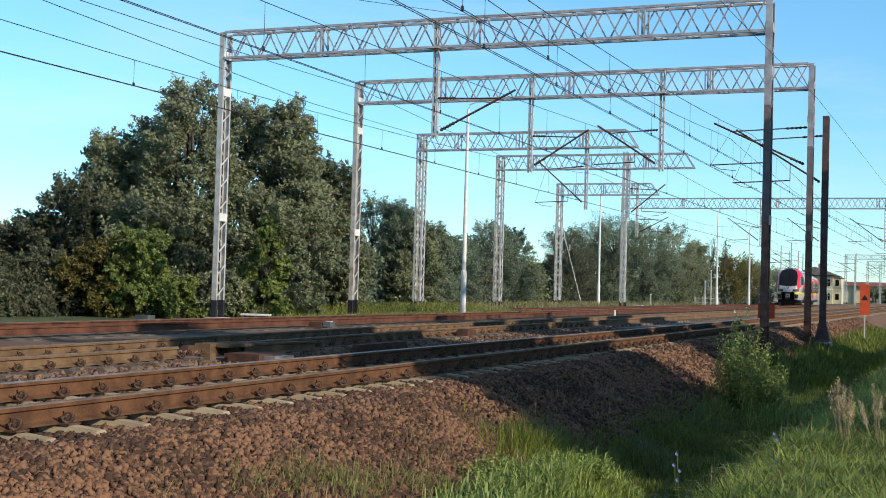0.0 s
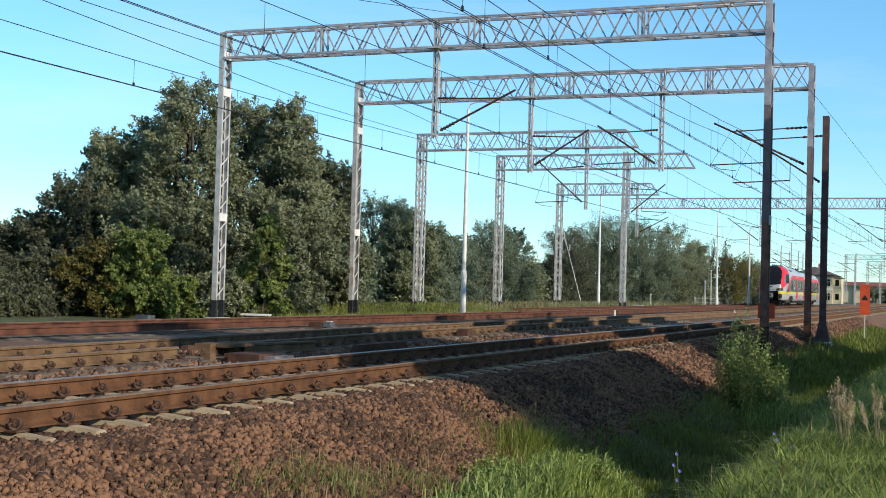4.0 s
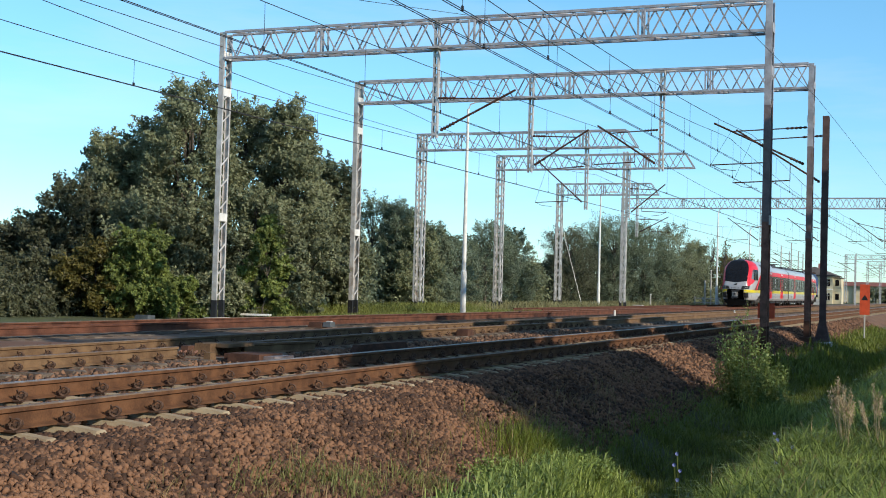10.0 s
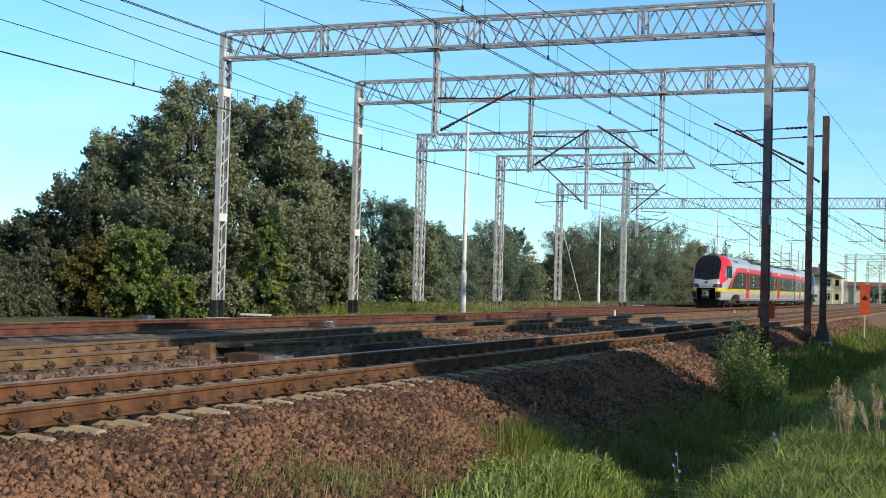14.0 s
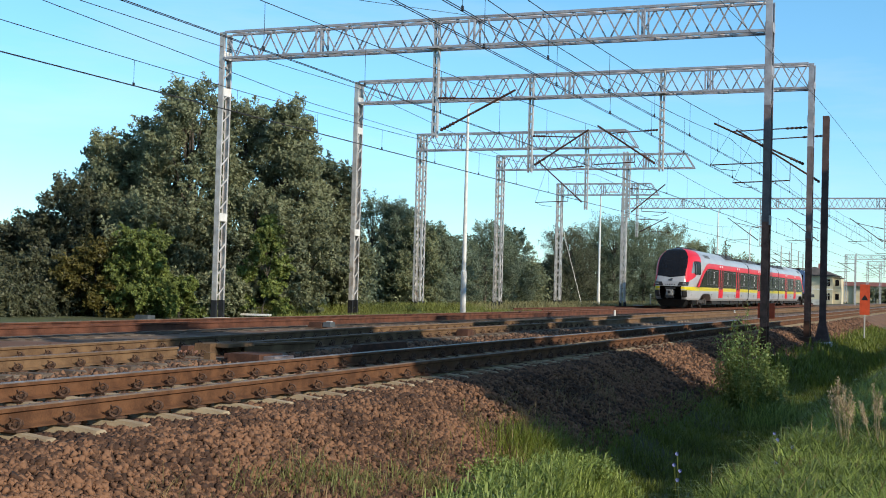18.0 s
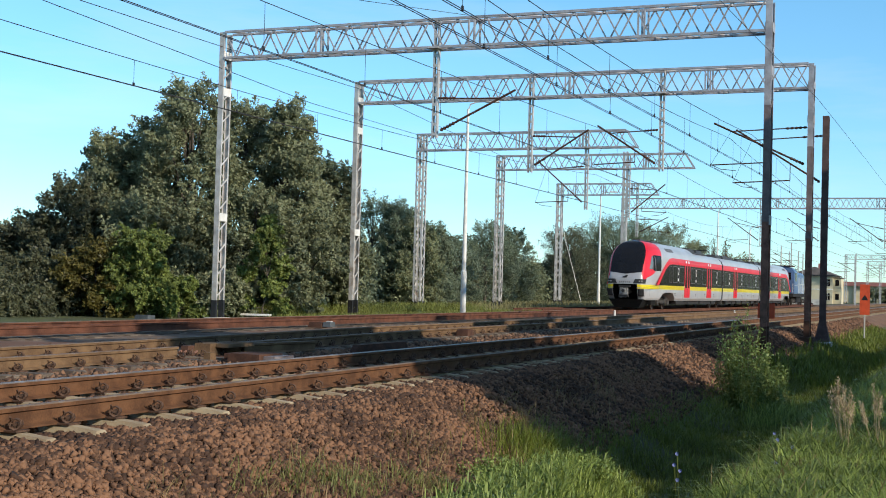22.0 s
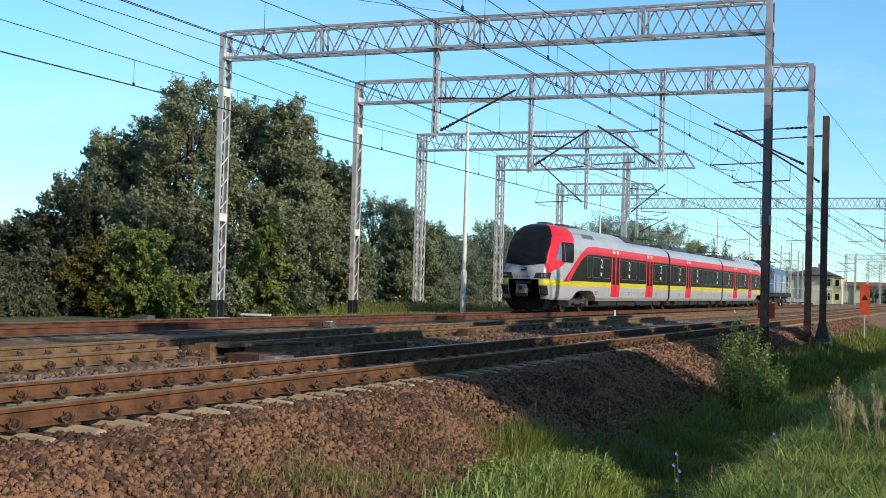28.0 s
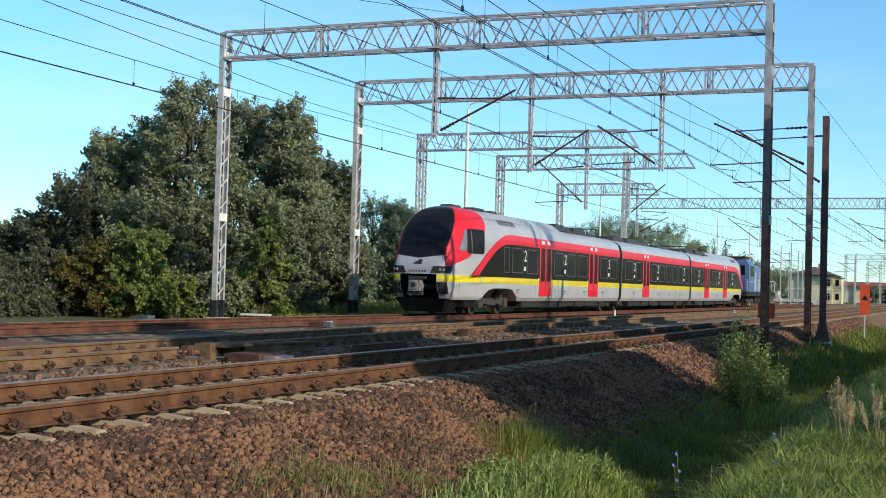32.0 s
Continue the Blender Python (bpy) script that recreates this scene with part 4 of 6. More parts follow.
def nose(body):
    """The cab end: pale shell with windscreen, red surround, yellow stripe and dark coupler recess on it."""
    zs = sorted({*np.linspace(0.5, 3.0, 26), *np.linspace(3.0, 3.80, 14), 3.83, 3.848})
    part("pale_shell", nose_patch([(-1, 1, z) for z in [1.40] + [z for z in zs if z > 1.42]], 60, 0.0), M_SILVER, body, smooth=True)
    for s in (-1, 1):
        rows = [(s * 0.47, s * along_nose(float(np.interp(z, ARCH_Z[:4], ARCH_Y[:4])), z) if z < 0.96 else s, float(z)) for z in np.linspace(0.54, 1.40, 22)]
        part("corner_shell", nose_patch(rows, 30, 0.0), M_SILVER, body, smooth=True)
    rec = Mesh()
    lip = [Vector(on_nose(u, 1.40)) for u in np.linspace(-0.47, 0.47, 9)]
    rec.poly(lip + [Vector((p.x, 1.75, 1.40)) for p in lip], [(k, k + 1, k + 10, k + 9) for k in range(8)])
    for s in (-1, 1):
        jamb = [Vector(on_nose(s * 0.47, z)) for z in np.linspace(0.54, 1.40, 6)]
        rec.poly(jamb + [Vector((p.x, 1.75, p.z)) for p in jamb], [(k, k + 1, k + 7, k + 6) for k in range(5)])
    w = abs(on_nose(0.47, 1.0)[0])
    rec.box((0, 1.78, 0.95), (2 * w, 0.06, 0.90))
    part("coupler_recess", rec, M_BELLOWS, body, "black coupler recess")
    def sill(f):
        return lambda u: (1.95 + 0.17 * abs(u)) * (1 - f) + 2.35 * f
    part("windscreen", nose_patch([(-0.625, 0.625, sill(f)) for f in (0, 0.15, 0.35, 0.6, 0.8, 1)] + [(-0.625 - 0.03 * (z - 2.35), 0.625 + 0.03 * (z - 2.35), z) for z in zs if z > 2.35], 30, 0.012), M_SCREEN, body, "large black windscreen", smooth=True)
    for s in (-1, 1):
        rows = []
        for z in [*np.linspace(1.66, 3.0, 22), *[z for z in zs if z > 3.0]]:
            yb = float(np.interp(z, [1.66, 1.72, 1.82, 2.0, 2.2, 2.6, 2.9, 3.85], [0.4, 0.95, 1.5, 2.1, 2.45, 2.95, 3.35, 3.85]))
            rows.append((s * (0.61 if z > 1.95 else 0.61 + 0.08 * (1.95 - z) / 0.37), s * max(0.75, along_nose(yb, z)), float(z)))
        part("red_surround", nose_patch(rows, 12, 0.008), M_RED, body, "red surround of the windscreen", smooth=True)
        part("yellow_stripe", nose_patch([(s * 0.47, s, z) for z in (1.15, 1.26, 1.38)], 20, 0.007), M_YELLOW, body, "yellow stripe", smooth=True)
    part("roof_cable_box", Mesh().box((0, 3.4, 3.88), (0.5, 1.0, 0.10), taper=0.8).box((0.3, 4.9, 3.86), (0.5, 1.2, 0.10), taper=0.8), M_ROOF, body)
    for s in (-1, 1):
        # headlamp, buffer block, cab side window, mirror
        lamp = part("headlamp_housing", nose_patch([(s * (0.31 + 0.07 * f), s * (0.73 + 0.02 * f), 1.43 + 0.24 * f) for f in (0, 0.25, 0.5, 0.75, 1)], 14, 0.018), M_BLACK, body, smooth=True)
        for u in (0.56, 0.64):
            q = Vector(on_nose(s * u, 1.55))
            part("headlamp", Mesh().tube([q, q + Vector((s * 0.01, -0.045, 0))], 0.045, 10), M_LAMP, lamp)
        part("buffer", nose_block(s * 0.48, s * 0.67, 0.74, 1.15, 0.13), M_BUFFER, body, "ribbed dark grey crash buffer")
        win = []
        for z in (2.16, 2.18, 2.24, 2.4, 2.6, 2.8, 2.94, 3.0, 3.02):
            cut = 0.10 * max(0.0, 1 - min(z - 2.16, 3.02 - z) / 0.08) ** 2
            win.append((s * along_nose(2.02 + (z - 2.2) * 0.12 + cut, z), s * along_nose(3.28 - cut, z), z))
        glass = part("cab_side_window", nose_patch(win, 10, 0.022), M_TINT, body, smooth=True)
        part("cab_quarter_light", nose_patch([(s * along_nose(1.52 + (z - 2.25) * 0.62, z), s * along_nose(2.00 + (z - 2.2) * 0.12, z), z) for z in (2.24, 2.4, 2.6, 2.8, 2.95)], 6, 0.022), M_QUARTER, body, "pale triangular quarter light", smooth=True)
        part("window_post", nose_patch([(s * along_nose(2.30, z), s * along_nose(2.36, z), z) for z in (2.2, 2.5, 2.75, 2.96)], 2, 0.03), M_SEAL, glass)
        part("hatch", nose_patch([(s * along_nose(1.55, z), s * along_nose(1.58, z), z) for z in (0.62, 0.85, 1.12)], 1, 0.005), M_SEAL, body)
    cp = part("coupler", Mesh().tube([(0, 1.7, 1.0), (0, 0.55, 1.0)], 0.14, 10).box((0, 0.48, 1.0), (0.44, 0.30, 0.38), taper=0.9), M_COUPLER, body, "grey automatic coupler with a round face")
    part("coupler_face", Mesh().tube([(0.0, 0.34, 1.02), (0.0, 0.28, 1.02)], [0.17, 0.15], 14), M_COUPLER, cp)
    part("coupler_cone", Mesh().tube([(0.0, 0.275, 1.02), (0.0, 0.26, 1.02)], 0.085, 12), M_BLACK, cp, "dark hollow of the coupler")
    part("coupler_hoses", Mesh().tube([(0.2, 0.5, 0.9), (0.24, 0.4, 0.74), (0.12, 0.4, 0.66)], 0.03, 6).tube([(-0.2, 0.5, 0.9), (-0.26, 0.4, 0.72), (-0.1, 0.42, 0.64)], 0.03, 6).box((0, 0.5, 0.74), (0.5, 0.2, 0.12)), M_BUFFER, cp)
    part("coupler_bracket", Mesh().box((0, 0.62, 1.27), (0.62, 0.2, 0.10)), M_BUFFER, body)
    part("plough", Mesh().box((0, 1.75, 0.35), (1.35, 1.2, 0.46), taper=1.42).box((0, 2.7, 0.42), (2.2, 1.1, 0.26)), M_BELLOWS, body, "black plough under the cab")
    for s in (-1, 1):
        part("sand_pipe", Mesh().tube([(s * 0.75, 2.4, 0.5), (s * 0.75, 2.9, 0.12)], 0.03, 6), M_UNDER, body)
    part("maker_mark", Mesh().box((0, 0.665, 1.78), (0.24, 0.05, 0.07)).box((0.07, 0.70, 1.86), (0.13, 0.05, 0.05)), M_BLACK, body, "small dark mark")
    for k in range(6):
        part("number_bar", Mesh().box((-0.28 + 0.11 * k, 0.645, 1.50), (0.06, 0.02, 0.06)), M_SEAL, body)


def wheelset_mesh(r=0.42):
    m = Mesh()
    for s in (-1, 1):
        m.tube([(s * 0.68, 0, 0), (s * 0.715, 0, 0)], [r + 0.025, r + 0.025], 24)
        m.tube([(s * 0.715, 0, 0), (s * 0.80, 0, 0)], [r, r], 24)
        m.tube([(s * 0.80, 0, 0), (s * 0.815, 0, 0)], [r * 0.78, r * 0.4], 16)
        for k in range(6):
            a = k * math.pi / 3
            m.box((s * 0.82, math.cos(a) * r * 0.55, math.sin(a) * r * 0.55), (0.02, 0.09, 0.09))
    m.tube([(-0.95, 0, 0), (0.95, 0, 0)], 0.09, 10)
    return m.data("wheelset", M_WHEEL)


WHEELSET = wheelset_mesh()
WHEELS = []


def bogie(train, y, base=2.3):
    b = part("bogie", Mesh().box((0, 0, 0.52), (1.9, 1.0, 0.2)), M_UNDER, train, "dark bogie", pose(0, y, 0))
    for s in (-1, 1):
        m = Mesh()
        m.bar((s * 1.0, -base / 2 - 0.35, 0.55), (s * 1.0, -0.45, 0.48), 0.14, 0.18)
        m.bar((s * 1.0, -0.45, 0.45), (s * 1.0, 0.45, 0.45), 0.14, 0.2)
        m.bar((s * 1.0, 0.45, 0.48), (s * 1.0, base / 2 + 0.35, 0.55), 0.14, 0.18)
        part("side_frame", m, M_BOGIE, b)
        for e in (-1, 1):
            part("axle_box", Mesh().box((s * 1.03, e * base / 2, 0.42), (0.22, 0.36, 0.3)), M_BOGIE, b)
            part("coil_spring", Mesh().tube([(s * 1.02, e * (base / 2 - 0.35), 0.35), (s * 1.02, e * (base / 2 - 0.35), 0.72)], 0.09, 8), M_BOGIE, b)
    for e in (-1, 1):
        w = part("wheelset", WHEELSET, None, b, at=pose(0, e * base / 2, 0.42))
        WHEELS.append((w, (0, e * base / 2, 0.42)))
    return b


def door(body, y0, y1, s):
    zs = [0.70, 1.0, 2.75, 2.95]
    d = part("door", panel(zs, fixed(y0), fixed(y1), s, 0.02), M_RED, body, "red double sliding door")
    w = y1 - y0
    for a in (0.10, 0.58):
        part("door_window", panel([1.30, 2.0, 2.62], fixed(y0 + w * a), fixed(y0 + w * (a + 0.32)), s, 0.026), M_TINT, body)
    part("door_gap", panel([0.72, 1.0, 2.75, 2.93], fixed((y0 + y1) / 2 - 0.012), fixed((y0 + y1) / 2 + 0.012), s, 0.024), M_BLACK, body)
    for a in (0.12, 0.6):
        part("door_sign", panel([2.78, 2.92], fixed(y0 + w * a), fixed(y0 + w * (a + 0.24)), s, 0.028), M_WHITE, body)
    part("door_button", panel([1.32, 1.42], fixed(y0 - 0.16), fixed(y0 - 0.08), s, 0.02), M_WHITE, body)


def window(body, y0, y1, s):
    w = part("window", panel([1.58, 2.0, 2.50], fixed(y0), fixed(y1), s, 0.012), M_TINT, body)
    fr = Mesh()
    x = s * 1.434
    for a, b in (((y0, 1.58), (y1, 1.58)), ((y0, 2.5), (y1, 2.5)), ((y0, 1.58), (y0, 2.5)), ((y1, 1.58), (y1, 2.5))):
        fr.bar((x, a[0], a[1]), (x, b[0], b[1]), 0.022, 0.022, up=(1, 0, 0))
    part("window_frame", fr, M_SEAL, body)


# what swings with the second and the third car: object and its pose in the straight train
HINGED = {1: [], 2: []}


# the forward edge of the dark glazing, and of the red band round it, rounded at the top
SLANT_Z, SLANT_Y = [1.38, 1.91, 2.28, 2.42, 2.52, 2.58, 2.62], [2.65, 3.57, 4.30, 4.68, 5.02, 5.35, 6.0]
OUTER_Z, OUTER_Y = [1.38, 1.79, 2.22, 2.58, 2.79, 2.90, 2.95, 2.98], [2.13, 2.83, 3.55, 4.25, 4.80, 5.25, 5.6, 6.2]


def build_train():
    t = thing("electric_train", "silver, red and yellow three-car electric train on the far track", "train", pose(T3, 134.0, 0))
    L = 61.2
    cars = [(NOSE_Y, 21.98), (22.47, 38.98), (39.47, L - NOSE_Y)]
    doors = [[(9.45, 11.0), (16.52, 18.08)], [(26.8, 28.3)], [(43.7, 45.25), (50.45, 52.0)]]
    wins = [[(5.25, 5.8), (6.15, 7.35), (7.9, 9.15), (11.35, 12.6), (13.15, 14.4), (14.9, 16.2), (18.45, 19.7), (20.2, 21.4)],
            [(23.1, 24.6), (25.35, 26.45), (28.7, 29.95), (30.55, 31.8), (32.3, 33.5), (34.0, 35.2), (35.7, 36.8), (37.5, 38.6)],
            [(40.2, 41.4), (42.1, 43.25), (46.2, 47.3), (47.8, 48.4), (49.2, 50.0), (52.8, 53.7), (54.6, 55.6)]]
    digits = [[7.62, 12.88, 19.95], [24.97, 30.25, 37.15], [41.75, 48.8, 54.15]]
    for k, (y0, y1) in enumerate(cars):
        body = part("car_body", shell(y0, y1, L), M_SILVER, t, "silver car body with red doors and dark windows")
        first, last = k == 0, k == 2
        if k:
            HINGED[k].append((body, pose(0, 0, 0)))
        def start(z, y0=y0, first=first):
            return float(np.interp(z, SLANT_Z, SLANT_Y)) if first else y0 + 0.02
        def stop(z, y1=y1, last=last):
            return L - float(np.interp(z, SLANT_Z, SLANT_Y)) if last else y1 - 0.02
        for s in (-1, 1):
            band = [1.38, 1.6, 1.91, 2.28, 2.36, 2.42, 2.47, 2.52, 2.55, 2.58, 2.60, 2.62]
            part("window_band", panel(band, start, stop, s), M_TINT, body, "dark glazed window band")
            part("red_band", panel([2.62, 2.75, 2.98], lambda z: start(2.62), lambda z: stop(2.62), s, 0.008), M_RED, body)
            rim = sorted({*SLANT_Z, *OUTER_Z, 2.66, 2.70, 2.75, 2.85})
            if first:
                part("red_slant", panel(rim, lambda z: float(np.interp(z, OUTER_Z, OUTER_Y)), lambda z: start(min(z, 2.62)) + 0.01, s, 0.009), M_RED, body)
            if last:
                part("red_slant", panel(rim, lambda z: stop(min(z, 2.62)) - 0.01, lambda z: L - float(np.interp(z, OUTER_Z, OUTER_Y)), s, 0.009), M_RED, body)
            part("yellow_stripe", panel([1.15, 1.38], fixed(y0 + 0.01), fixed(y1 - 0.01), s, 0.007), M_YELLOW, body)
            for a, b in doors[k]:
                door(body, a, b, s)
            for a, b in wins[k]:
                window(body, a, b, s)
            for a in digits[k]:
                part("class_number", DIGIT, None, body, "white class number", pose(s * 1.45, a, 2.22, 90, 0, 90 * s))
                part("pictogram", Mesh().box((s * 1.437, a, 1.75), (0.012, 0.2, 0.16)), M_WHITE, body)
            marks = Mesh()
            for j in range(5):
                yy = y0 + (y1 - y0) * (0.15 + 0.17 * j)
                marks.box((s * 1.424, yy, 0.92), (0.01, 0.35, 0.05)).box((s * 1.424, yy, 0.82), (0.01, 0.22, 0.04))
            part("lettering_bars", marks, M_SEAL, body)
            for j in range(1, 4):
                yy = y0 + (y1 - y0) * j / 4 + 0.35
                part("panel_joint", panel([0.66, 1.0, 1.14], fixed(yy), fixed(yy + 0.02), s, 0.003), M_SEAL, body)
        rng = random.Random(k)
        yy = y0 + (3.6 if first else 1.9)
        while yy < y1 - (4.5 if last else 2.5):
            w = 0.8 + rng.random() * 1.6
            part("underfloor_box", Mesh().box((0, yy + w / 2, 0.40), (2.3 + rng.random() * 0.3, w - 0.1, 0.24)), M_UNDER, body)
            yy += w
        kit = [(13.7, 1.5, 1.5, 0.24), (15.35, 0.9, 1.3, 0.20), (16.4, 1.9, 1.5, 0.22)] if first else [(23.4, 2.2, 1.4, 0.16), (26.0, 2.6, 1.5, 0.18), (28.9, 2.0, 1.3, 0.14), (33.5, 3.4, 1.2, 0.10)] if k == 1 else [(41.2, 2.4, 1.4, 0.16), (44.0, 3.4, 1.5, 0.20)]
        for a, l, w, h in kit:
            box = part("roof_box", Mesh().box((0, a + l / 2, 3.55 + h / 2), (w, l, h + 0.06), taper=0.88), M_ROOF, body, "dark roof equipment box")
            for j in range(3):
                part("lid_rib", Mesh().box((0, a + l * (0.2 + 0.3 * j), 3.585 + h), (w * 0.8, 0.06, 0.04)), M_ROOF, box)
        if first or last:
            ya = 13.5 if first else 47.7
            for s in (-1, 1):
                part("roof_cable", Mesh().tube([(s * 0.85, ya + (5.2 if first else -5.2), 3.50), (s * 0.85, ya + 2 * (1 if first else -1), 3.56), (s * 0.8, ya, 3.55)], 0.035, 6), M_ROOF, body)
        nb = 3.1
        part("antenna_box", Mesh().box((0, y0 + nb, 3.90 if first else 3.62), (0.5, 0.8, 0.10), taper=0.7), M_ROOF, body)
        if first or last:
            for s in (-1, 1):
                yy = 5.9 if first else L - 5.9
                for j in range(6):
                    part("roof_grille_slat", panel([3.30, 3.40, 3.50], fixed(yy - 0.9 + j * 0.32), fixed(yy - 0.64 + j * 0.32), s, 0.012), M_SEAL, body)
        if k != 1:
            py = 19.6 if first else 40.4
            m = Mesh()
            for s in (-1, 1):
                m.tube([(s * 0.5, py - 0.6, 3.62), (s * 0.35, py + 1.0, 3.80), (s * 0.6, py - 0.1, 3.88)], 0.025, 5)
            m.tube([(-0.95, py - 0.1, 3.80), (-0.8, py - 0.1, 3.90), (0.8, py - 0.1, 3.90), (0.95, py - 0.1, 3.80)], 0.03, 5)
            m.box((0, py + 0.3, 3.60), (1.1, 1.6, 0.10))
            part("pantograph", m, M_ROOF, body)
    for a, b in ((21.98, 22.47), (38.98, 39.47)):
        m = Mesh()
        out = [(x * 0.992, 0.52 + ((z if z < 3.2 else 3.2 + (z - 3.2) * 0.585) - 0.5) * 0.99) for x, z in BODY]
        m.prism(out + [(-x, z) for x, z in reversed(out[:-1])], 1, a - 0.02, b + 0.02)
        g = part("gangway_bellows", m, M_BELLOWS, t, "black gangway bellows")
        jb = part("joint_box", Mesh().box((0, (a + b) / 2, 0.62), (2.72, 0.62, 0.5), taper=0.9), M_UNDER, t)
        if a > 30:
            HINGED[2] += [(g, pose(0, 0, 0)), (jb, pose(0, 0, 0))]
    # the two cabs
    cab = new("cab_front")
    cab.parent = t
    nose(cab)
    cab2 = copy_thing(cab, pose(0, L, 0, 0, 0, 180))
    cab2.parent, cab2.name = t, "cab_rear"
    # black sheets added under the body stand for the shade in the wheel arches
    for y in (4.95, L - 4.95):
        shade_sheet = part("arch_shade_sheet", Mesh().box((0, y, 0.93), (2.72, 3.5, 0.02)), M_BELLOWS, t)
        if y > 30:
            HINGED[2].append((shade_sheet, pose(0, 0, 0)))
    bogie(t, 5.0, 2.7)
    bogie(t, 22.22, 2.6)
    HINGED[2] += [(bogie(t, 39.22, 2.6), pose(0, 39.22, 0)), (bogie(t, L - 5.0, 2.7), pose(0, L - 5.0, 0)), (cab2, pose(0, L, 0, 0, 0, 180))]
    return t


def build_loco():
    """The blue diesel that pushes behind: frame, cab, hood, rails, bogies."""
    t = thing("diesel_locomotive", "blue and pale grey diesel locomotive coupled behind the train", "locomotive", pose(T3, 134 + 61.25, 0))
    part("main_frame", Mesh().box((0, 8, 1.05), (2.7, 15.6, 0.35)), M_UNDER, t)
    part("fuel_tank", Mesh().box((0, 8, 0.68), (2.2, 4.2, 0.6)), M_UNDER, t)
    cab = part("cab", Mesh().prism([(-1.42, 1.2), (1.42, 1.2), (1.42, 3.3), (1.15, 3.72), (0.5, 3.9), (-0.5, 3.9), (-1.15, 3.72), (-1.42, 3.3)], 1, 0.5, 3.3), M_BLUE, t, "dull blue driver's cab")
    for s in (-1, 1):
        part("cab_side_window", Mesh().box((s * 1.425, 2.1, 2.85), (0.03, 1.7, 0.85)), M_TINT, cab)
        part("cab_front_window", Mesh().box((s * 0.65, 0.495, 2.9), (0.9, 0.03, 0.75)), M_TINT, cab)
    part("cab_roof", Mesh().box((0, 1.9, 3.93), (2.3, 3.1, 0.08)), M_DARK_STEEL, cab)
    hood = part("long_hood", Mesh().prism([(-0.95, 1.2), (0.95, 1.2), (0.95, 3.2), (0.7, 3.45), (-0.7, 3.45), (-0.95, 3.2)], 1, 3.3, 15.0), M_BLUE, t, "blue engine hood with pale doors")
    for s in (-1, 1):
        for k in range(8):
            part("hood_door", Mesh().box((s * 0.955, 5.7 + k * 1.2, 2.1), (0.03, 1.05, 1.6)), M_BLUE if k % 3 == 2 else M_PALE, hood)
    for s in (-1, 1):
        for k in range(9):
            part("railing_post", Mesh().tube([(s * 1.3, 0.4 + k * 1.9 if k else 0.4, 1.2), (s * 1.3, 0.4 + k * 1.9 if k else 0.4, 2.2)], 0.02, 5), M_WHITE, t)
        part("handrail", Mesh().tube([(s * 1.48, 0.4, 2.0), (s * 1.48, 3.3, 2.0)], 0.02, 5), M_WHITE, t)
        part("handrail", Mesh().tube([(s * 1.3, 3.4, 2.2), (s * 1.3, 15.6, 2.2)], 0.02, 5), M_WHITE, t)
        part("buffer", Mesh().tube([(s * 0.88, 0.2, 1.05), (s * 0.88, -0.35, 1.05)], [0.1, 0.2], 10), M_UNDER, t)
    bogie(t, 3.2)
    bogie(t, 12.8)
    return t


TRAIN, LOCO = build_train(), build_loco()


# ---- wires ----
def catenary(label, x, contact, low, high, spans, dropper, y0=-20, y1=330, upto=130):
    """Contact wires, a messenger wire that hangs between supports from high down to low, and droppers. contact: heights (y, z) along the line."""
    t = thing("catenary", label, "overhead wire", group="catenary wires")
    cy, cz = [c[0] for c in contact], [c[1] for c in contact]
    ys = list(np.arange(y0, 130, 3.0)) + [130, 200, 260, y1]
    for e in (-0.03, 0.03):
        part("contact_wire", Mesh().tube([(x + e, y, float(np.interp(y, cy, cz))) for y in sorted({y0, y1, *[c for c in cy if y0 < c < y1]})], 0.008, 5), M_WIRE, t)
    def z_at(y):
        for a, b in zip(spans, spans[1:]):
            if a <= y <= b:
                return low + (high - low) * 4 * ((y - a) / (b - a) - 0.5) ** 2
        return high
    part("messenger_wire", Mesh().tube([(x, y, z_at(y)) for y in ys], 0.009, 5), M_WIRE, t)
    y = y0 + dropper
    while y < upto:
        c = float(np.interp(y, cy, cz))
        part("dropper", Mesh().tube([(x, y, c), (x, y, z_at(y))], 0.005, 4), M_WIRE, t)
        part("dropper_clamp", Mesh().box((x, y, c + 0.03), (0.03, 0.05, 0.08)), M_WIRE, t)
        y += 4.3
    return t


catenary("dark wires over the near track", -8.02, [(-20, 5.27), (330, 5.27)], 6.09, 6.65, [-28, 8.6, 45.4, 108, 170, 240, 331], 2.2)
catenary("second pair of dark wires over the near track", -7.24, [(-20, 5.2), (22, 5.26), (47, 5.52), (108, 5.5), (330, 5.4)], 6.09, 6.80, [-57, -5, 47, 108, 170, 240, 331], 3.5)
catenary("dark wires over the middle track", T2, [(-20, 5.33), (330, 5.33)], 6.18, 6.88, [-25, 45.4, 108, 170, 240, 331], 1.7)
catenary("dark wires over the far track", T3, [(-20, 5.27), (330, 5.27)], 5.83, 6.82, [-8, 62, 108, 170, 240, 331], 0.13)


def line_wire(label, pts, r=0.012):
    return whole("feeder_wire", Mesh().tube(pts, r, 5), M_WIRE, label, "overhead wire", "feeder wires")


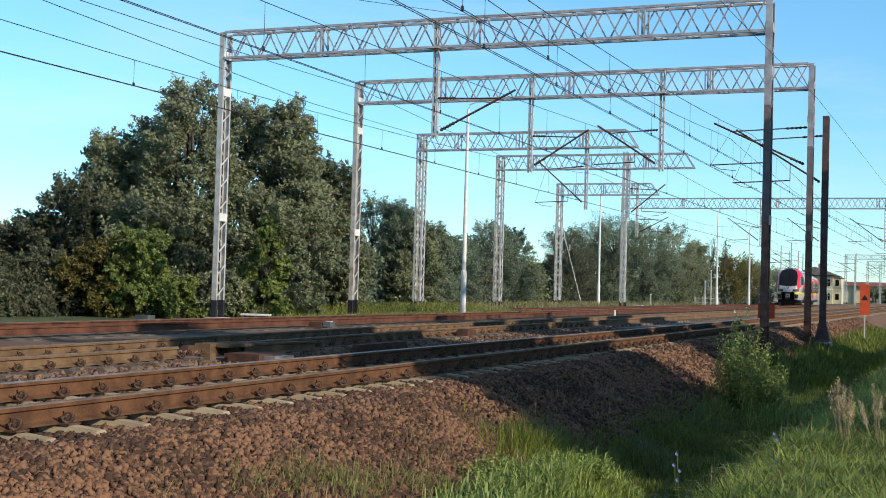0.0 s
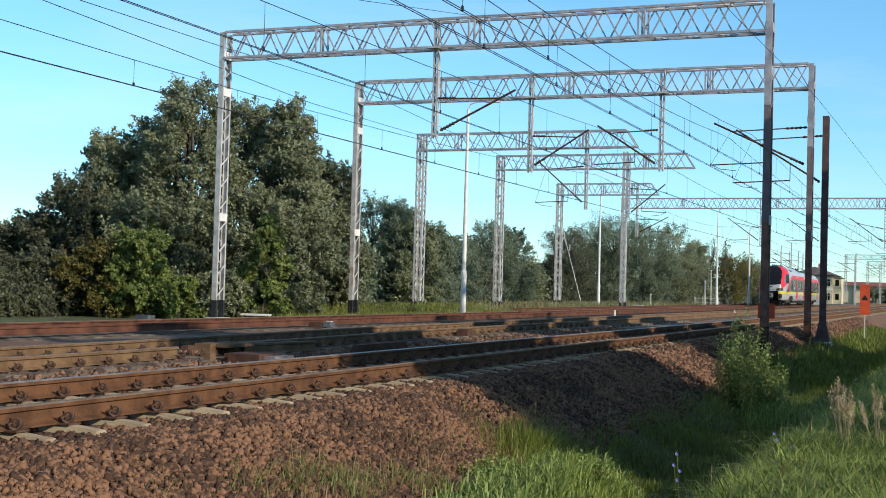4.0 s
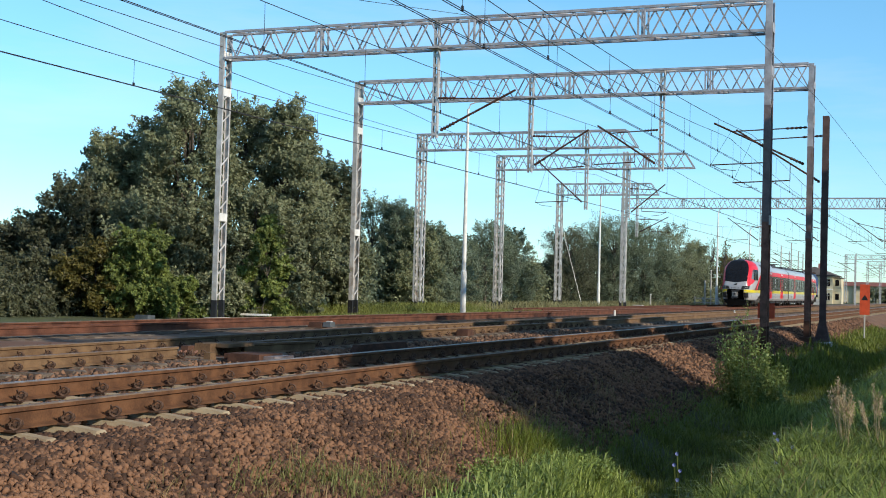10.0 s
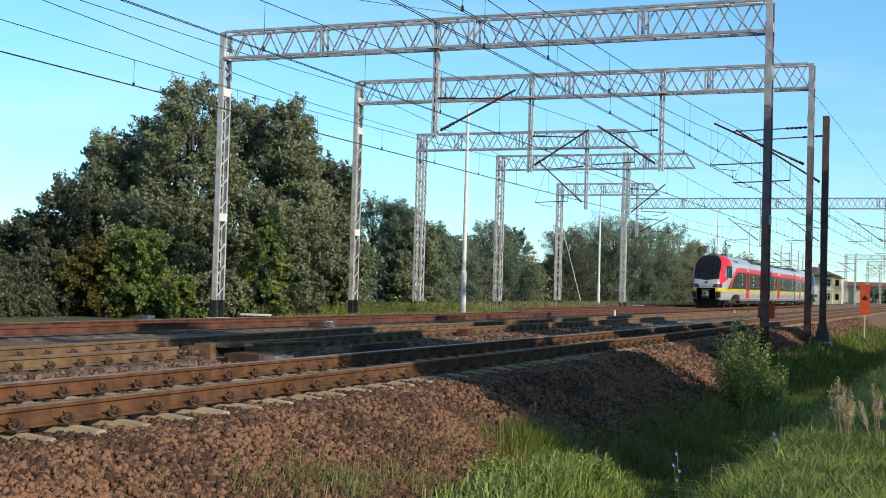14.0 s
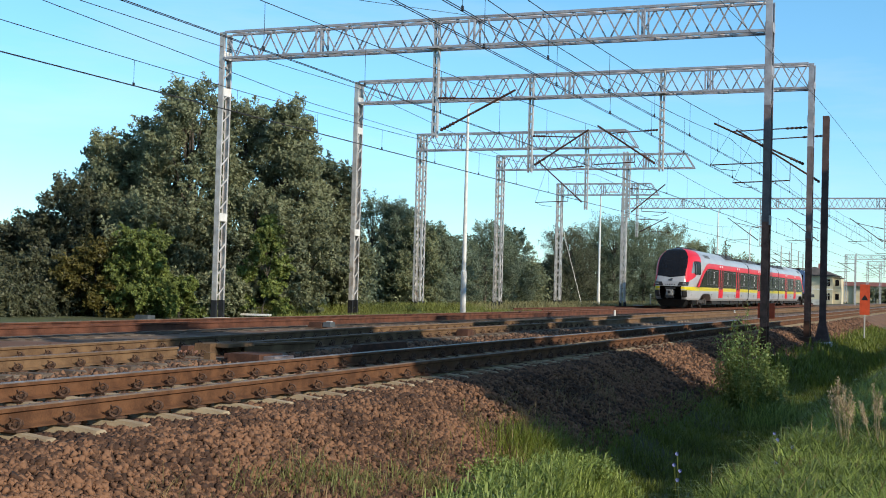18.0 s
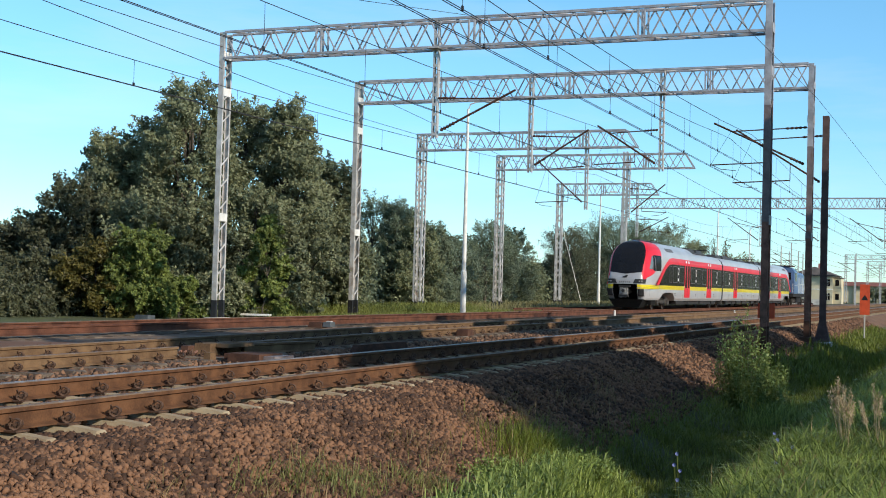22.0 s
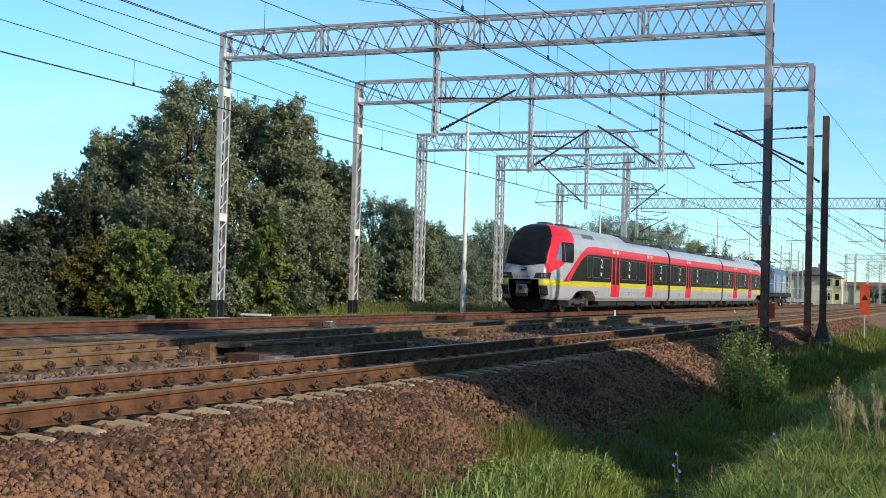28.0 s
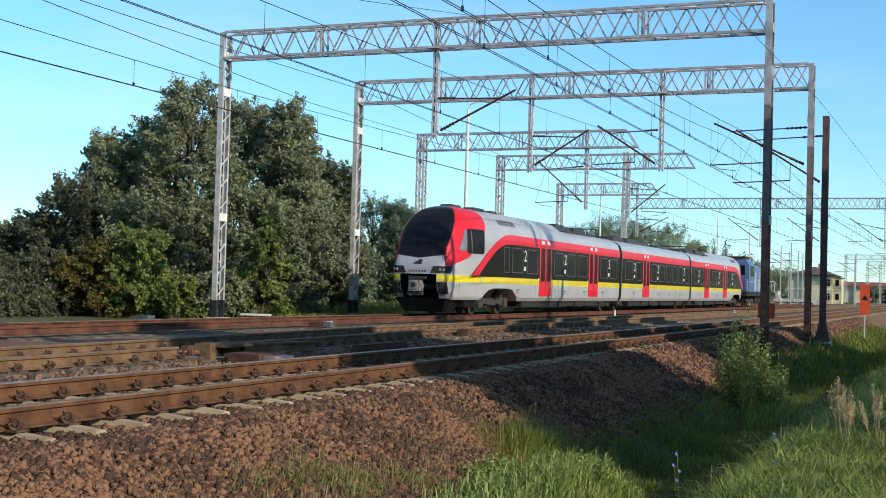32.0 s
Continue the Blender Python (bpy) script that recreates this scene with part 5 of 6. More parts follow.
line_wire("dark feeder wire strung along the portals", [(-22.6, -20, 9.9), (-22.6, 26.4, 8.24), (-22.6, 35, 7.91), (-23.6, 43.0, 7.95), (-27.1, 62, 9.0)])
line_wire("dark feeder wire strung along the portals", [(-22.6, -20, 8.9), (-22.6, 27.8, 8.57), (-22.6, 35.1, 8.62), (-22.6, 45.2, 8.8), (-26.6, 73, 9.1)])
line_wire("thin stay wire tied to the first portal", [(T2, -10, 7.2), (T2, 24.3, 7.14), (T2, 31, 8.2), (T2, 35.3, 9.1)], 0.007)
line_wire("thin dark wire strung beside the near track", [(-5.0, 18, 7.0), (-5.0, 33, 7.5), (-5.0, 46, 8.0), (-5.0, 66, 8.2), (-5.0, 110, 8.5)], 0.008)
bracket("overhead_bracket", -15.07, 35.2, 5.68, 1, 2.6, 1.2, steady=False)
bracket("overhead_bracket", -15.42, 45.3, 5.62, 1, 2.3, 1.35, steady=False)
bracket("overhead_bracket", -10.38, 45.3, 5.62, -1, 2.4, 1.5)
bracket("overhead_bracket", -18.0, 61.9, 5.4, -1, 2.6, 2.2)
bracket("overhead_bracket", -18.6, 72.9, 5.6, 1, 2.2, 1.7)
bracket("overhead_bracket", -23.0, 92.9, 5.4, 1, 2.4, 1.2)
for x in (-16.1, -11.2, -6.2):
    drop_post(FAR_PORTAL, x, 107.98, ZT + 0.05, 5.0)
    bracket("overhead_bracket", x, 107.9, 5.5, -1, 2.75, 1.95, 6.6)
bracket("overhead_bracket", -5.12, 45.3, 5.55, -1, 3.35, 1.55)
bracket("overhead_bracket", -4.75, 46.9, 5.05, -1, 3.2, 2.0)


# ---- poles, signs and lineside things ----
def lamp_pole(x, y, z0, tall, turn):
    t = thing("lamp_post", "tall white tapered lamp post with a bent arm", "lamp post", pose(x, y, z0, 0, 0, turn), "yard lamp posts")
    part("post", Mesh().tube([(0, 0, 0), (0, 0, 2.0), (0, 0, 2.05), (0, 0, tall)], [0.13, 0.125, 0.10, 0.055], 12), M_WHITE, t)
    part("arm", Mesh().tube([(0, 0, tall - 0.05), (0.1, 0, tall + 0.22), (0.35, 0, tall + 0.32), (0.8, 0, tall + 0.36)], 0.03, 6), M_GALV, t)
    part("lamp_head", Mesh().box((1.05, 0, tall + 0.37), (0.62, 0.22, 0.1), taper=0.8), M_GALV, t)
    return t


lamp_pole(-20.28, 51.13, -0.34, 9.1, 20)
lamp_pole(-27.8, 100.0, -0.5, 9.2, 20)
lamp_pole(-22.02, 120.8, -0.45, 9.2, 20)
lamp_pole(-19.9, 126.5, -0.45, 7.8, 20)

mast = thing("lattice_mast", "slender grey lattice mast behind the far track", "mast")
angle_leg(mast, -22.35, 86.7, -0.4, 10.8, 0.17)
guy = whole("guy_rod", Mesh().tube([(-28.85, 93.4, 5.4), (-27.2, 93.4, -0.4)], 0.02, 6), M_GALV, "slanting steel guy rod beside a mast", "guy rod")


def pole_mast(x, y, z0, tall):
    t = thing("steel_mast", "dark brown steel mast on a flared concrete base", "mast", pose(x, y, z0))
    m = Mesh()
    m.box((0, 0, tall / 2), (0.02, 0.24, tall))
    for s in (-1, 1):
        m.box((0, s * 0.12, tall / 2), (0.22, 0.02, tall))
    part("shaft", m, M_POLE, t)
    part("flared_base", Mesh().box((0, 0, 0.42), (0.56, 0.5, 0.8), taper=0.42), M_POLE, t)
    part("footing", Mesh().box((0, 0, 0.02), (0.66, 0.62, 0.16)), M_CONC, t)
    return t


pole_mast(-4.77, 46.93, -0.72, 8.2)


def sign_board(x, y, z0, tall, wide, low, arrow=True):
    t = thing("orange_sign", "orange red rectangular lineside sign board", "sign", pose(x, y, z0), "orange lineside signs")
    part("post", Mesh().tube([(0, 0.03, 0), (0, 0.03, low + tall)], 0.03, 8), M_GALV, t)
    part("board", Mesh().box((0, 0, low + tall / 2), (wide, 0.03, tall)), M_ORANGE, t)
    if arrow:
        part("arrow", Mesh().prism([(-0.14, low + tall * 0.48), (0.14, low + tall * 0.48), (0, low + tall * 0.66)], 1, -0.022, -0.017), M_BLACK, t, "black triangle mark")
    return t


sign_board(-4.0, 56.1, -0.7, 1.28, 0.40, 0.98)
sign_board(-5.16, 35.9, -0.6, 0.42, 0.46, 0.95, False)
for x, y in ((-15.09, 57.15), (-11.89, 70.8)):
    t = thing("fouling_post", "small white marker post between the tracks", "marker post", pose(x, y, -0.2), "white marker posts")
    part("post", Mesh().tube([(0, 0, 0), (0, 0, 0.26)], [0.055, 0.045], 8), M_WHITE, t)
    part("cap", Mesh().tube([(0, 0, 0.26), (0, 0, 0.31)], [0.055, 0.025], 8), M_WHITE, t)
whole("concrete_box", Mesh().box((0, 0, 0.2), (0.7, 0.6, 0.45), taper=0.95), M_CONC, "pale concrete cable box beside the track", "cable box", at=pose(-21.9, 89.5, -0.4))
M_BOX_BLUE = mat("dark blue-grey painted box", (0.10, 0.115, 0.13), (0.06, 0.07, 0.08), 0.7, scale=3, fine=30, spec=0.3)
whole("cable_box", Mesh().box((0, 0, 0.12), (0.5, 0.4, 0.28), taper=0.92), M_BOX_BLUE, "dark blue-grey cable box in the grass", "cable box", at=pose(-23.3, 32.3, -0.4))
whole("board", Mesh().box((-0.12, 0, 0), (1.25, 0.2, 0.07)), M_WHITE, "white painted board lying in the grass", "board", at=pose(-23.35, 39.0, -0.2, 0, 0, 12))
pm = thing("point_machine", "low grey point machine beside the rails", "point machine", pose(-15.9, 30.1, -0.2))
part("casing", Mesh().box((-0.22, 0, 0.07), (0.42, 0.36, 0.15), taper=0.85), M_DARK_STEEL, pm, "dark brown casing")
part("end_casing", Mesh().box((0.12, 0, 0.09), (0.24, 0.30, 0.13), taper=0.85), M_BOX_BLUE, pm, "blue-grey end casing")
part("lid", Mesh().box((0.13, 0, 0.165), (0.14, 0.14, 0.03), taper=0.9), M_GALV, pm, "pale grey lid")

# ---- crossing parts of the middle track ----
fg = thing("crossing_frog", "brown cast steel crossing frog between the rails", "track crossing", pose(-10.93, 16.55, 0))
part("frog_block", Mesh().box((0.02, 0.55, -0.075), (0.30, 1.0, 0.18), taper=0.92), M_RUST_TAN, fg)
part("nose_plate", Mesh().box((0.28, 0.62, -0.015), (0.22, 0.8, 0.055), taper=0.92), M_RUST_TAN, fg)
part("foot_plate", Mesh().box((0.05, 0.4, -0.19), (0.75, 1.4, 0.04)), M_DARK_STEEL, fg, "dark foot plate")
part("spacer", Mesh().box((-0.19, 0.12, -0.10), (0.15, 0.5, 0.15), taper=0.8), M_DARK_STEEL, fg, "dark spacer block")
for k in range(4):
    part("bolt", Mesh().tube([(-0.24 + 0.09 * k, -0.16, -0.13), (-0.24 + 0.09 * k, -0.08, -0.10)], 0.020, 6), M_GALV_SHADED, fg, "worn bolt")
for k in range(5):
    part("bolt", Mesh().tube([(-0.1 + 0.07 * k, 0.06, -0.15), (-0.1 + 0.07 * k, 0.0, -0.15)], 0.018, 6), M_CLIP, fg)
for x in (-0.10, 0.34):
    part("wing_rail", rail_along([(x * 0.6, 1.0), (x, 1.6), (x * 1.5, 2.8)], M_RUST_TAN, M_HEAD_DULL), None, fg)
part("end_block", Mesh().box((0.60, -0.6, -0.14), (0.12, 0.16, 0.13), taper=0.9), M_RUST_TAN, fg)
ck = thing("check_rail", "short dark purple-brown check block beside the crossing", "check rail", pose(-9.78, 16.3, -0.11))
part("check_block", Mesh().box((0.02, 0, -0.02), (0.54, 0.7, 0.12), taper=0.96), M_DARK_STEEL, ck)
part("end_piece", Mesh().box((0.39, 0.05, -0.03), (0.19, 0.6, 0.09), taper=0.96), M_LEG_MID, ck, "grey end piece")
part("packing", Mesh().box((-0.34, 0.1, -0.02), (0.2, 0.5, 0.09), taper=0.94), M_DARK_STEEL, ck)
whole("check_rail", Mesh().box((0, 0, -0.07), (0.12, 2.2, 0.13), taper=0.9), M_DARK_STEEL, "short dark check rail beside the crossing", "check rail", at=pose(-9.75, 20.6, -0.05))
whole("track_magnet", Mesh().box((0, 0, 0.08), (0.30, 0.40, 0.20), taper=0.9), M_DARK_STEEL, "dark brown track device on a stand between the rails", "track device", at=pose(-11.15, 28.3, -0.2))

# ---- station building and far yard ----
M_PLASTER = mat("cream plaster", (0.66, 0.58, 0.40), (0.56, 0.48, 0.33), 0.9, scale=0.5, fine=8)
M_ROOFING = mat("grey brown roofing", (0.13, 0.11, 0.10), (0.08, 0.07, 0.065), 0.9, scale=0.7, fine=8)
M_BRICKRED = mat("red brown cladding", (0.42, 0.17, 0.15), (0.32, 0.13, 0.11), 0.8, scale=0.5, fine=8)


def building():
    t = thing("station_building", "cream plastered two-storey building with a dark hip roof", "building", pose(-28.1, 263, -0.5))
    w, l, h = 3.9, 7.5, 5.6
    part("wall", Mesh().box((0, 0, h / 2), (2 * w, 2 * l, h)), M_PLASTER, t)
    part("roof", Mesh().poly([(-w - 0.6, -l - 0.6, h), (w + 0.6, -l - 0.6, h), (w + 0.6, l + 0.6, h), (-w - 0.6, l + 0.6, h), (0, -l + 3.6, h + 1.75), (0, l - 3.6, h + 1.75)], [(0, 1, 4), (1, 2, 5, 4), (2, 3, 5), (3, 0, 4, 5), (3, 2, 1, 0)]), M_ROOFING, t)
    part("eaves_board", Mesh().box((0, -l - 0.62, h - 0.06), (2 * w + 1.3, 0.06, 0.2)), M_ROOFING, t)
    part("chimney", Mesh().box((0.9, -1.0, h + 1.7), (0.8, 0.8, 1.5)), M_BRICKRED, t)
    bay = part("side_bay", Mesh().box((w + 0.75, -l + 3.5, 2.55), (1.5, 5.0, 5.1)), M_PLASTER, t, "sunlit cream side bay")
    part("bay_roof", Mesh().box((w + 0.8, -l + 3.5, 5.2), (1.9, 5.4, 0.18)), M_ROOFING, bay)
    for z in (1.5, 4.2):
        for k in (1, 3):
            wn = part("window", Mesh().box((-3.0 + k * 2.0, -l - 0.01, z), (0.8, 0.06, 1.3)), M_TINT, t)
            part("window_sill", Mesh().box((-3.0 + k * 2.0, -l - 0.08, z - 0.70), (1.0, 0.16, 0.08)), M_CONC, wn)
            part("window_cross", Mesh().box((-3.0 + k * 2.0, -l - 0.045, z), (0.05, 0.02, 1.3)).box((-3.0 + k * 2.0, -l - 0.045, z + 0.2), (0.8, 0.02, 0.05)), M_WHITE, wn)
        part("window", Mesh().box((w + 0.75, -l + 0.99, z), (0.7, 0.06, 1.2)), M_TINT, bay)
    part("string_course", Mesh().box((0, -l - 0.04, 2.9), (2 * w, 0.08, 0.16)), M_WHITE, t)
    return t


building()
hut = thing("relay_hut", "low white flat-roofed hut beside the far tracks", "hut", pose(-34.5, 235, -0.5))
part("wall", Mesh().box((0, 0, 1.2), (6.0, 4.0, 2.4)), M_CONC, hut)
part("roof", Mesh().box((0, 0, 2.46), (6.4, 4.4, 0.14)), M_ROOFING, hut)
part("door", Mesh().box((1.4, -2.01, 1.0), (0.9, 0.05, 2.0)), M_LEG_MID, hut)
wall = thing("yard_wall", "low whitewashed wall along the far edge of the yard", "wall", pose(-27.5, 215, -0.5))
for k in range(6):
    part("wall_panel", Mesh().box((-6.2 + k * 2.1, 0, 0.5), (2.04, 0.12, 1.0)), M_CONC, wall)
    part("wall_post", Mesh().box((-7.25 + k * 2.1, -0.02, 0.55), (0.16, 0.2, 1.1)), M_WHITE, wall)
bush_rng = np.random.default_rng(77)
for k in range(7):
    leafy_tree("shrub", "dark green bush beyond the far tracks", "shrub", -20.5 + k * 2.3 - (k > 2) * 1.5, 322 + 3 * (k % 3), 2.6 + 1.2 * bush_rng.random(), 2.2, M_LEAF[(0, 4, 2)[k % 3]], 700 + k, 110, 40, 0.16, 0.02, 0.2)
shed = thing("platform_hall", "long low hall with a red brown roof edge and pale walls", "building", pose(-23.5, 345, -0.5))
part("wall", Mesh().box((0, 0, 2.2), (14, 20, 4.4)), M_PLASTER, shed)
part("roof", Mesh().box((0, 0, 4.9), (16, 22, 1.0)), M_BRICKRED, shed)
for k in range(5):
    part("pillar", Mesh().box((-5.6 + k * 2.8, -10.3, 2.1), (0.5, 0.4, 4.2)), M_PLASTER, shed)
for k, (x, y, tall) in enumerate([(-26.0, 195, 9), (-26.2, 206, 8.5), (-5.4, 130, 8.5), (-15.0, 192, 7.8), (-16.4, 208, 8.2), (-22, 175, 8.6), (-23.6, 196, 8.2), (-24.8, 212, 8.4), (-9.8, 205, 9), (-6.0, 165, 9), (-14.4, 240, 8.2), (-16.0, 262, 8.2), (-10, 260, 9)]):
    t = thing("overhead_mast", "slim grey overhead line mast along the tracks", "mast", pose(x, y, -0.5), "far overhead line masts")
    part("shaft", Mesh().box((0, 0, tall / 2), (0.03, 0.16, tall)).box((0, -0.08, tall / 2), (0.14, 0.03, tall)).box((0, 0.08, tall / 2), (0.14, 0.03, tall)), M_GALV, t)
    part("base", Mesh().box((0, 0, 0.1), (0.5, 0.5, 0.3), taper=0.7), M_CONC, t)
    part("arm", Mesh().tube([(0, 0, tall - 2.6), (-2.6, 0, tall - 1.2)], 0.035, 5).tube([(0, 0, tall - 1.4), (-2.3, 0, tall - 1.4)], 0.025, 5).tube([(-0.8, 0, tall - 2.6), (-3.0, 0, tall - 2.7)], 0.025, 5), M_DARK_STEEL, t)
for y, x0, x1, drops in ((252.0, -21.5, 1.5, (-14.6, -9.8)), (296.0, -20.6, 3.0, (-14.6, -9.8)), (345.0, -14.0, 3.0, (-9.8, -5.0))):
    p = portal("grey lattice portal far along the tracks", x0, x1, y, "far", (-0.5, -0.6), [(x, 5.2) for x in drops])
    for x in drops:
        bracket("overhead_bracket", x, y - 0.1, 5.5, -1, 2.6, 1.8, 6.6)


# ---- fence and posts at the far edge of the yard ----
fence = thing("fence", "low white rail fence before the trees", "fence", pose(-24.3, 122.0, -0.45))
for k in range(4):
    part("fence_post", Mesh().box((k * 0.75, 0, 0.55), (0.09, 0.09, 1.1)), M_CONC, fence)
for z in (0.55, 0.95):
    part("fence_rail", Mesh().box((1.1, 0.06, z), (2.6, 0.04, 0.09)), M_CONC, fence)
for x, y, tall, r in ((-22.7, 121.5, 3.6, 0.07), (-21.7, 113.3, 2.5, 0.09), (-20.6, 141.0, 3.2, 0.06), (-19.6, 147.0, 6.5, 0.05), (-23.6, 100.5, 1.2, 0.06)):
    t = thing("lineside_post", "thin pale post beside the sidings", "post", pose(x, y, -0.45), "pale lineside posts")
    part("shaft", Mesh().tube([(0, 0, 0), (0, 0, tall)], [r, r * 0.8], 8), M_CONC, t)
    part("cap", Mesh().tube([(0, 0, tall), (0, 0, tall + 0.08)], [r * 1.3, r], 8), M_WHITE, t)


# ---- loose ballast, grass and weeds ----
CHUNK = np.array([(x, y, z) for z in (-1, 1) for x, y in ((-1, -1), (1, -1), (1, 1), (-1, 1))], float) / 1.45
CHUNK_F = np.array([(3, 2, 1), (3, 1, 0), (4, 5, 6), (4, 6, 7), (0, 1, 5), (0, 5, 4), (1, 2, 6), (1, 6, 5), (2, 3, 7), (2, 7, 6), (3, 0, 4), (3, 4, 7)])


def stones(name, label, rng, P, size, material):
    """Broken stones at the points P, each turned and dented its own way."""
    base, F = CHUNK, CHUNK_F
    n = len(P)
    s = size * (0.55 + 0.9 * rng.random((n, 1, 1)) ** 1.5)
    V = base[None] * (0.58 + 0.75 * rng.random((n, len(base), 3))) * (np.array([1.25, 1.0, 0.75]) * (0.8 + 0.4 * rng.random((n, 1, 3)))) * s
    q = rng.normal(size=(n, 4))
    q /= np.linalg.norm(q, axis=1)[:, None]
    w, x, y, z = q.T
    Rm = np.stack([1 - 2 * (y * y + z * z), 2 * (x * y - z * w), 2 * (x * z + y * w), 2 * (x * y + z * w), 1 - 2 * (x * x + z * z), 2 * (y * z - x * w), 2 * (x * z - y * w), 2 * (y * z + x * w), 1 - 2 * (x * x + y * y)], -1).reshape(n, 3, 3)
    V = np.einsum("nij,nkj->nki", Rm, V) + P[:, None]
    faces = (F[None] + (np.arange(n) * len(base))[:, None, None]).reshape(-1, 3)
    soup(name, V.reshape(-1, 3), faces, material, label, "gravel")


def scatter(rng, x0, x1, y0, y1, per, lift=0.0):
    n = int((x1 - x0) * (y1 - y0) * per)
    x, y = x0 + (x1 - x0) * rng.random(n), y0 + (y1 - y0) * rng.random(n)
    return np.stack([x, y, ground_z(x, y) + lift], -1)


def clear_of_sleepers(P, axis, s0, half_len, gap=0.12):
    k = np.abs((P[:, 1] - s0 + 0.299) % 0.598 - 0.299)
    on_rail = np.minimum(np.abs(P[:, 0] - axis - 0.7535), np.abs(P[:, 0] - axis + 0.7535)) < 0.09
    return P[~((np.abs(P[:, 0] - axis) < half_len) & (k < gap)) & ~on_rail]


rng = np.random.default_rng(11)
S0 = 7.549 - 0.598 * 5
bank = np.concatenate([scatter(rng, -6.16, -4.2, 5.5, 14, 1550, 0.002), scatter(rng, -6.14, -4.2, 14, 22, 820, 0.004), scatter(rng, -6.16, -5.95, 5.5, 24, 450, 0.010)])
bank[:, 2] += np.where(bank[:, 0] > -5.85, 0.03 * rng.random(len(bank)) ** 2, -0.010)
keep = rng.random(len(bank)) < np.clip((-4.15 - bank[:, 0]) / 0.5, 0, 1)
stones("ballast_stones", "loose reddish brown crushed stone on the embankment", rng, bank[keep], 0.0265, M_STONE)
bed = clear_of_sleepers(scatter(rng, -8.95, -6.15, 5.5, 22, 540, 0.024), T1, S0, 1.25, 0.085)
bed[:, 2] -= np.where(bed[:, 0] > -6.78, 0.024, 0.0)
stones("ballast_stones", "reddish brown crushed stone between the near rails", rng, bed, 0.027, M_STONE)
far_bank = np.concatenate([scatter(rng, -6.2, -4.4, 22, 48, 230, 0.008), scatter(rng, -6.2, -4.4, 48, 80, 60, 0.01), clear_of_sleepers(scatter(rng, -8.95, -6.1, 22, 48, 170, 0.01), T1, S0, 1.30)])
stones("ballast_stones", "reddish brown crushed stone further along the line", rng, far_bank, 0.04, M_STONE)
M_STONE_TAN = mat("tan ballast stone", (0.25, 0.14, 0.085), (0.085, 0.048, 0.033), 0.95, scale=1.2, fine=30, bump=0.01, island=0.55)
mid = np.concatenate([scatter(rng, -14.6, -8.9, 9, 22, 120, 0.016), scatter(rng, -14.6, -8.9, 22, 40, 55, 0.016)])
mid = mid[(np.abs(np.abs(mid[:, 0] + 12.0) - 0.75) > 0.35)]
stones("ballast_stones", "dusty tan crushed stone between the tracks", rng, mid, 0.038, M_STONE_TAN)


def blades(name, label, rng, P, tall, wide, material, lean=0.35):
    """Grass blades at the points P: two bent, tapering segments each."""
    n = len(P)
    h = tall * (0.5 + 0.8 * rng.random(n))
    a = rng.random(n) * 6.283
    d = np.stack([np.cos(a), np.sin(a), np.zeros(n)], -1)
    s = np.stack([-np.sin(a + 0.6), np.cos(a + 0.6), np.zeros(n)], -1) * (wide * (0.6 + 0.8 * rng.random(n)))[:, None]
    k = (lean * (0.3 + 1.4 * rng.random(n)))[:, None]
    up = np.array([0, 0, 1.0])
    p1 = P + up * (h * 0.45)[:, None] + d * k * (h * 0.22)[:, None]
    p2 = P + up * (h * 0.80)[:, None] + d * k * (h * 0.62)[:, None]
    p3 = P + up * (h * (1.0 - 0.25 * np.minimum(k[:, 0], 1)))[:, None] + d * k * (h * 1.15)[:, None]
    V = np.stack([P - s, P + s, p1 - s * 0.9, p1 + s * 0.9, p2 - s * 0.6, p2 + s * 0.6, p3 - s * 0.08, p3 + s * 0.08], 1).reshape(-1, 3)
    o = (np.arange(n) * 8)[:, None, None]
    F = (np.array([[0, 1, 3, 2], [2, 3, 5, 4], [4, 5, 7, 6]])[None] + o).reshape(-1, 4)
    soup(name, V, F, material, label, "grass")


def patchy(P, scale, cut, seed):
    v = np.array([noise.noise(Vector((p[0] * scale, p[1] * scale, seed))) for p in P])
    return P[v > cut]


def edge(P, x, soft, rng):
    """Thins the points out towards the line x."""
    return P[rng.random(len(P)) < np.clip((P[:, 0] - x) / soft, 0, 1)]


def clumpy(P, scale, seed, low=0.15):
    """Thins the points out between tussocks."""
    v = np.array([noise.noise(Vector((p[0] * scale, p[1] * scale, seed))) for p in P])
    return P[np.random.default_rng(int(seed)).random(len(P)) < np.clip(low + 0.5 + 1.6 * v, low, 1)]


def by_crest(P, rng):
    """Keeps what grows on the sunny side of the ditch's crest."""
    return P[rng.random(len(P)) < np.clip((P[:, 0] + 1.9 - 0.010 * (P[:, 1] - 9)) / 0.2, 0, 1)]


# dense blades on the bank, in the colour with sunlight painted in
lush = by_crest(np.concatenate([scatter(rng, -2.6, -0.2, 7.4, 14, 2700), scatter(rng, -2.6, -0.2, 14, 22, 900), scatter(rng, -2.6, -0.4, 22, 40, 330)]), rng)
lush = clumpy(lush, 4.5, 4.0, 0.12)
blades("grass", "grass in a sunlit-bright colour on the sunny side of the ditch", rng, lush, 0.17, 0.0046, M_GRASS_LIT, 0.95)
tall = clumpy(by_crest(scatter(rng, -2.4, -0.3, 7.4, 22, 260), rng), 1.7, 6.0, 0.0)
blades("grass", "tussocks of long bright grass", rng, tall, 0.27, 0.0055, M_GRASS_LIT, 0.95)
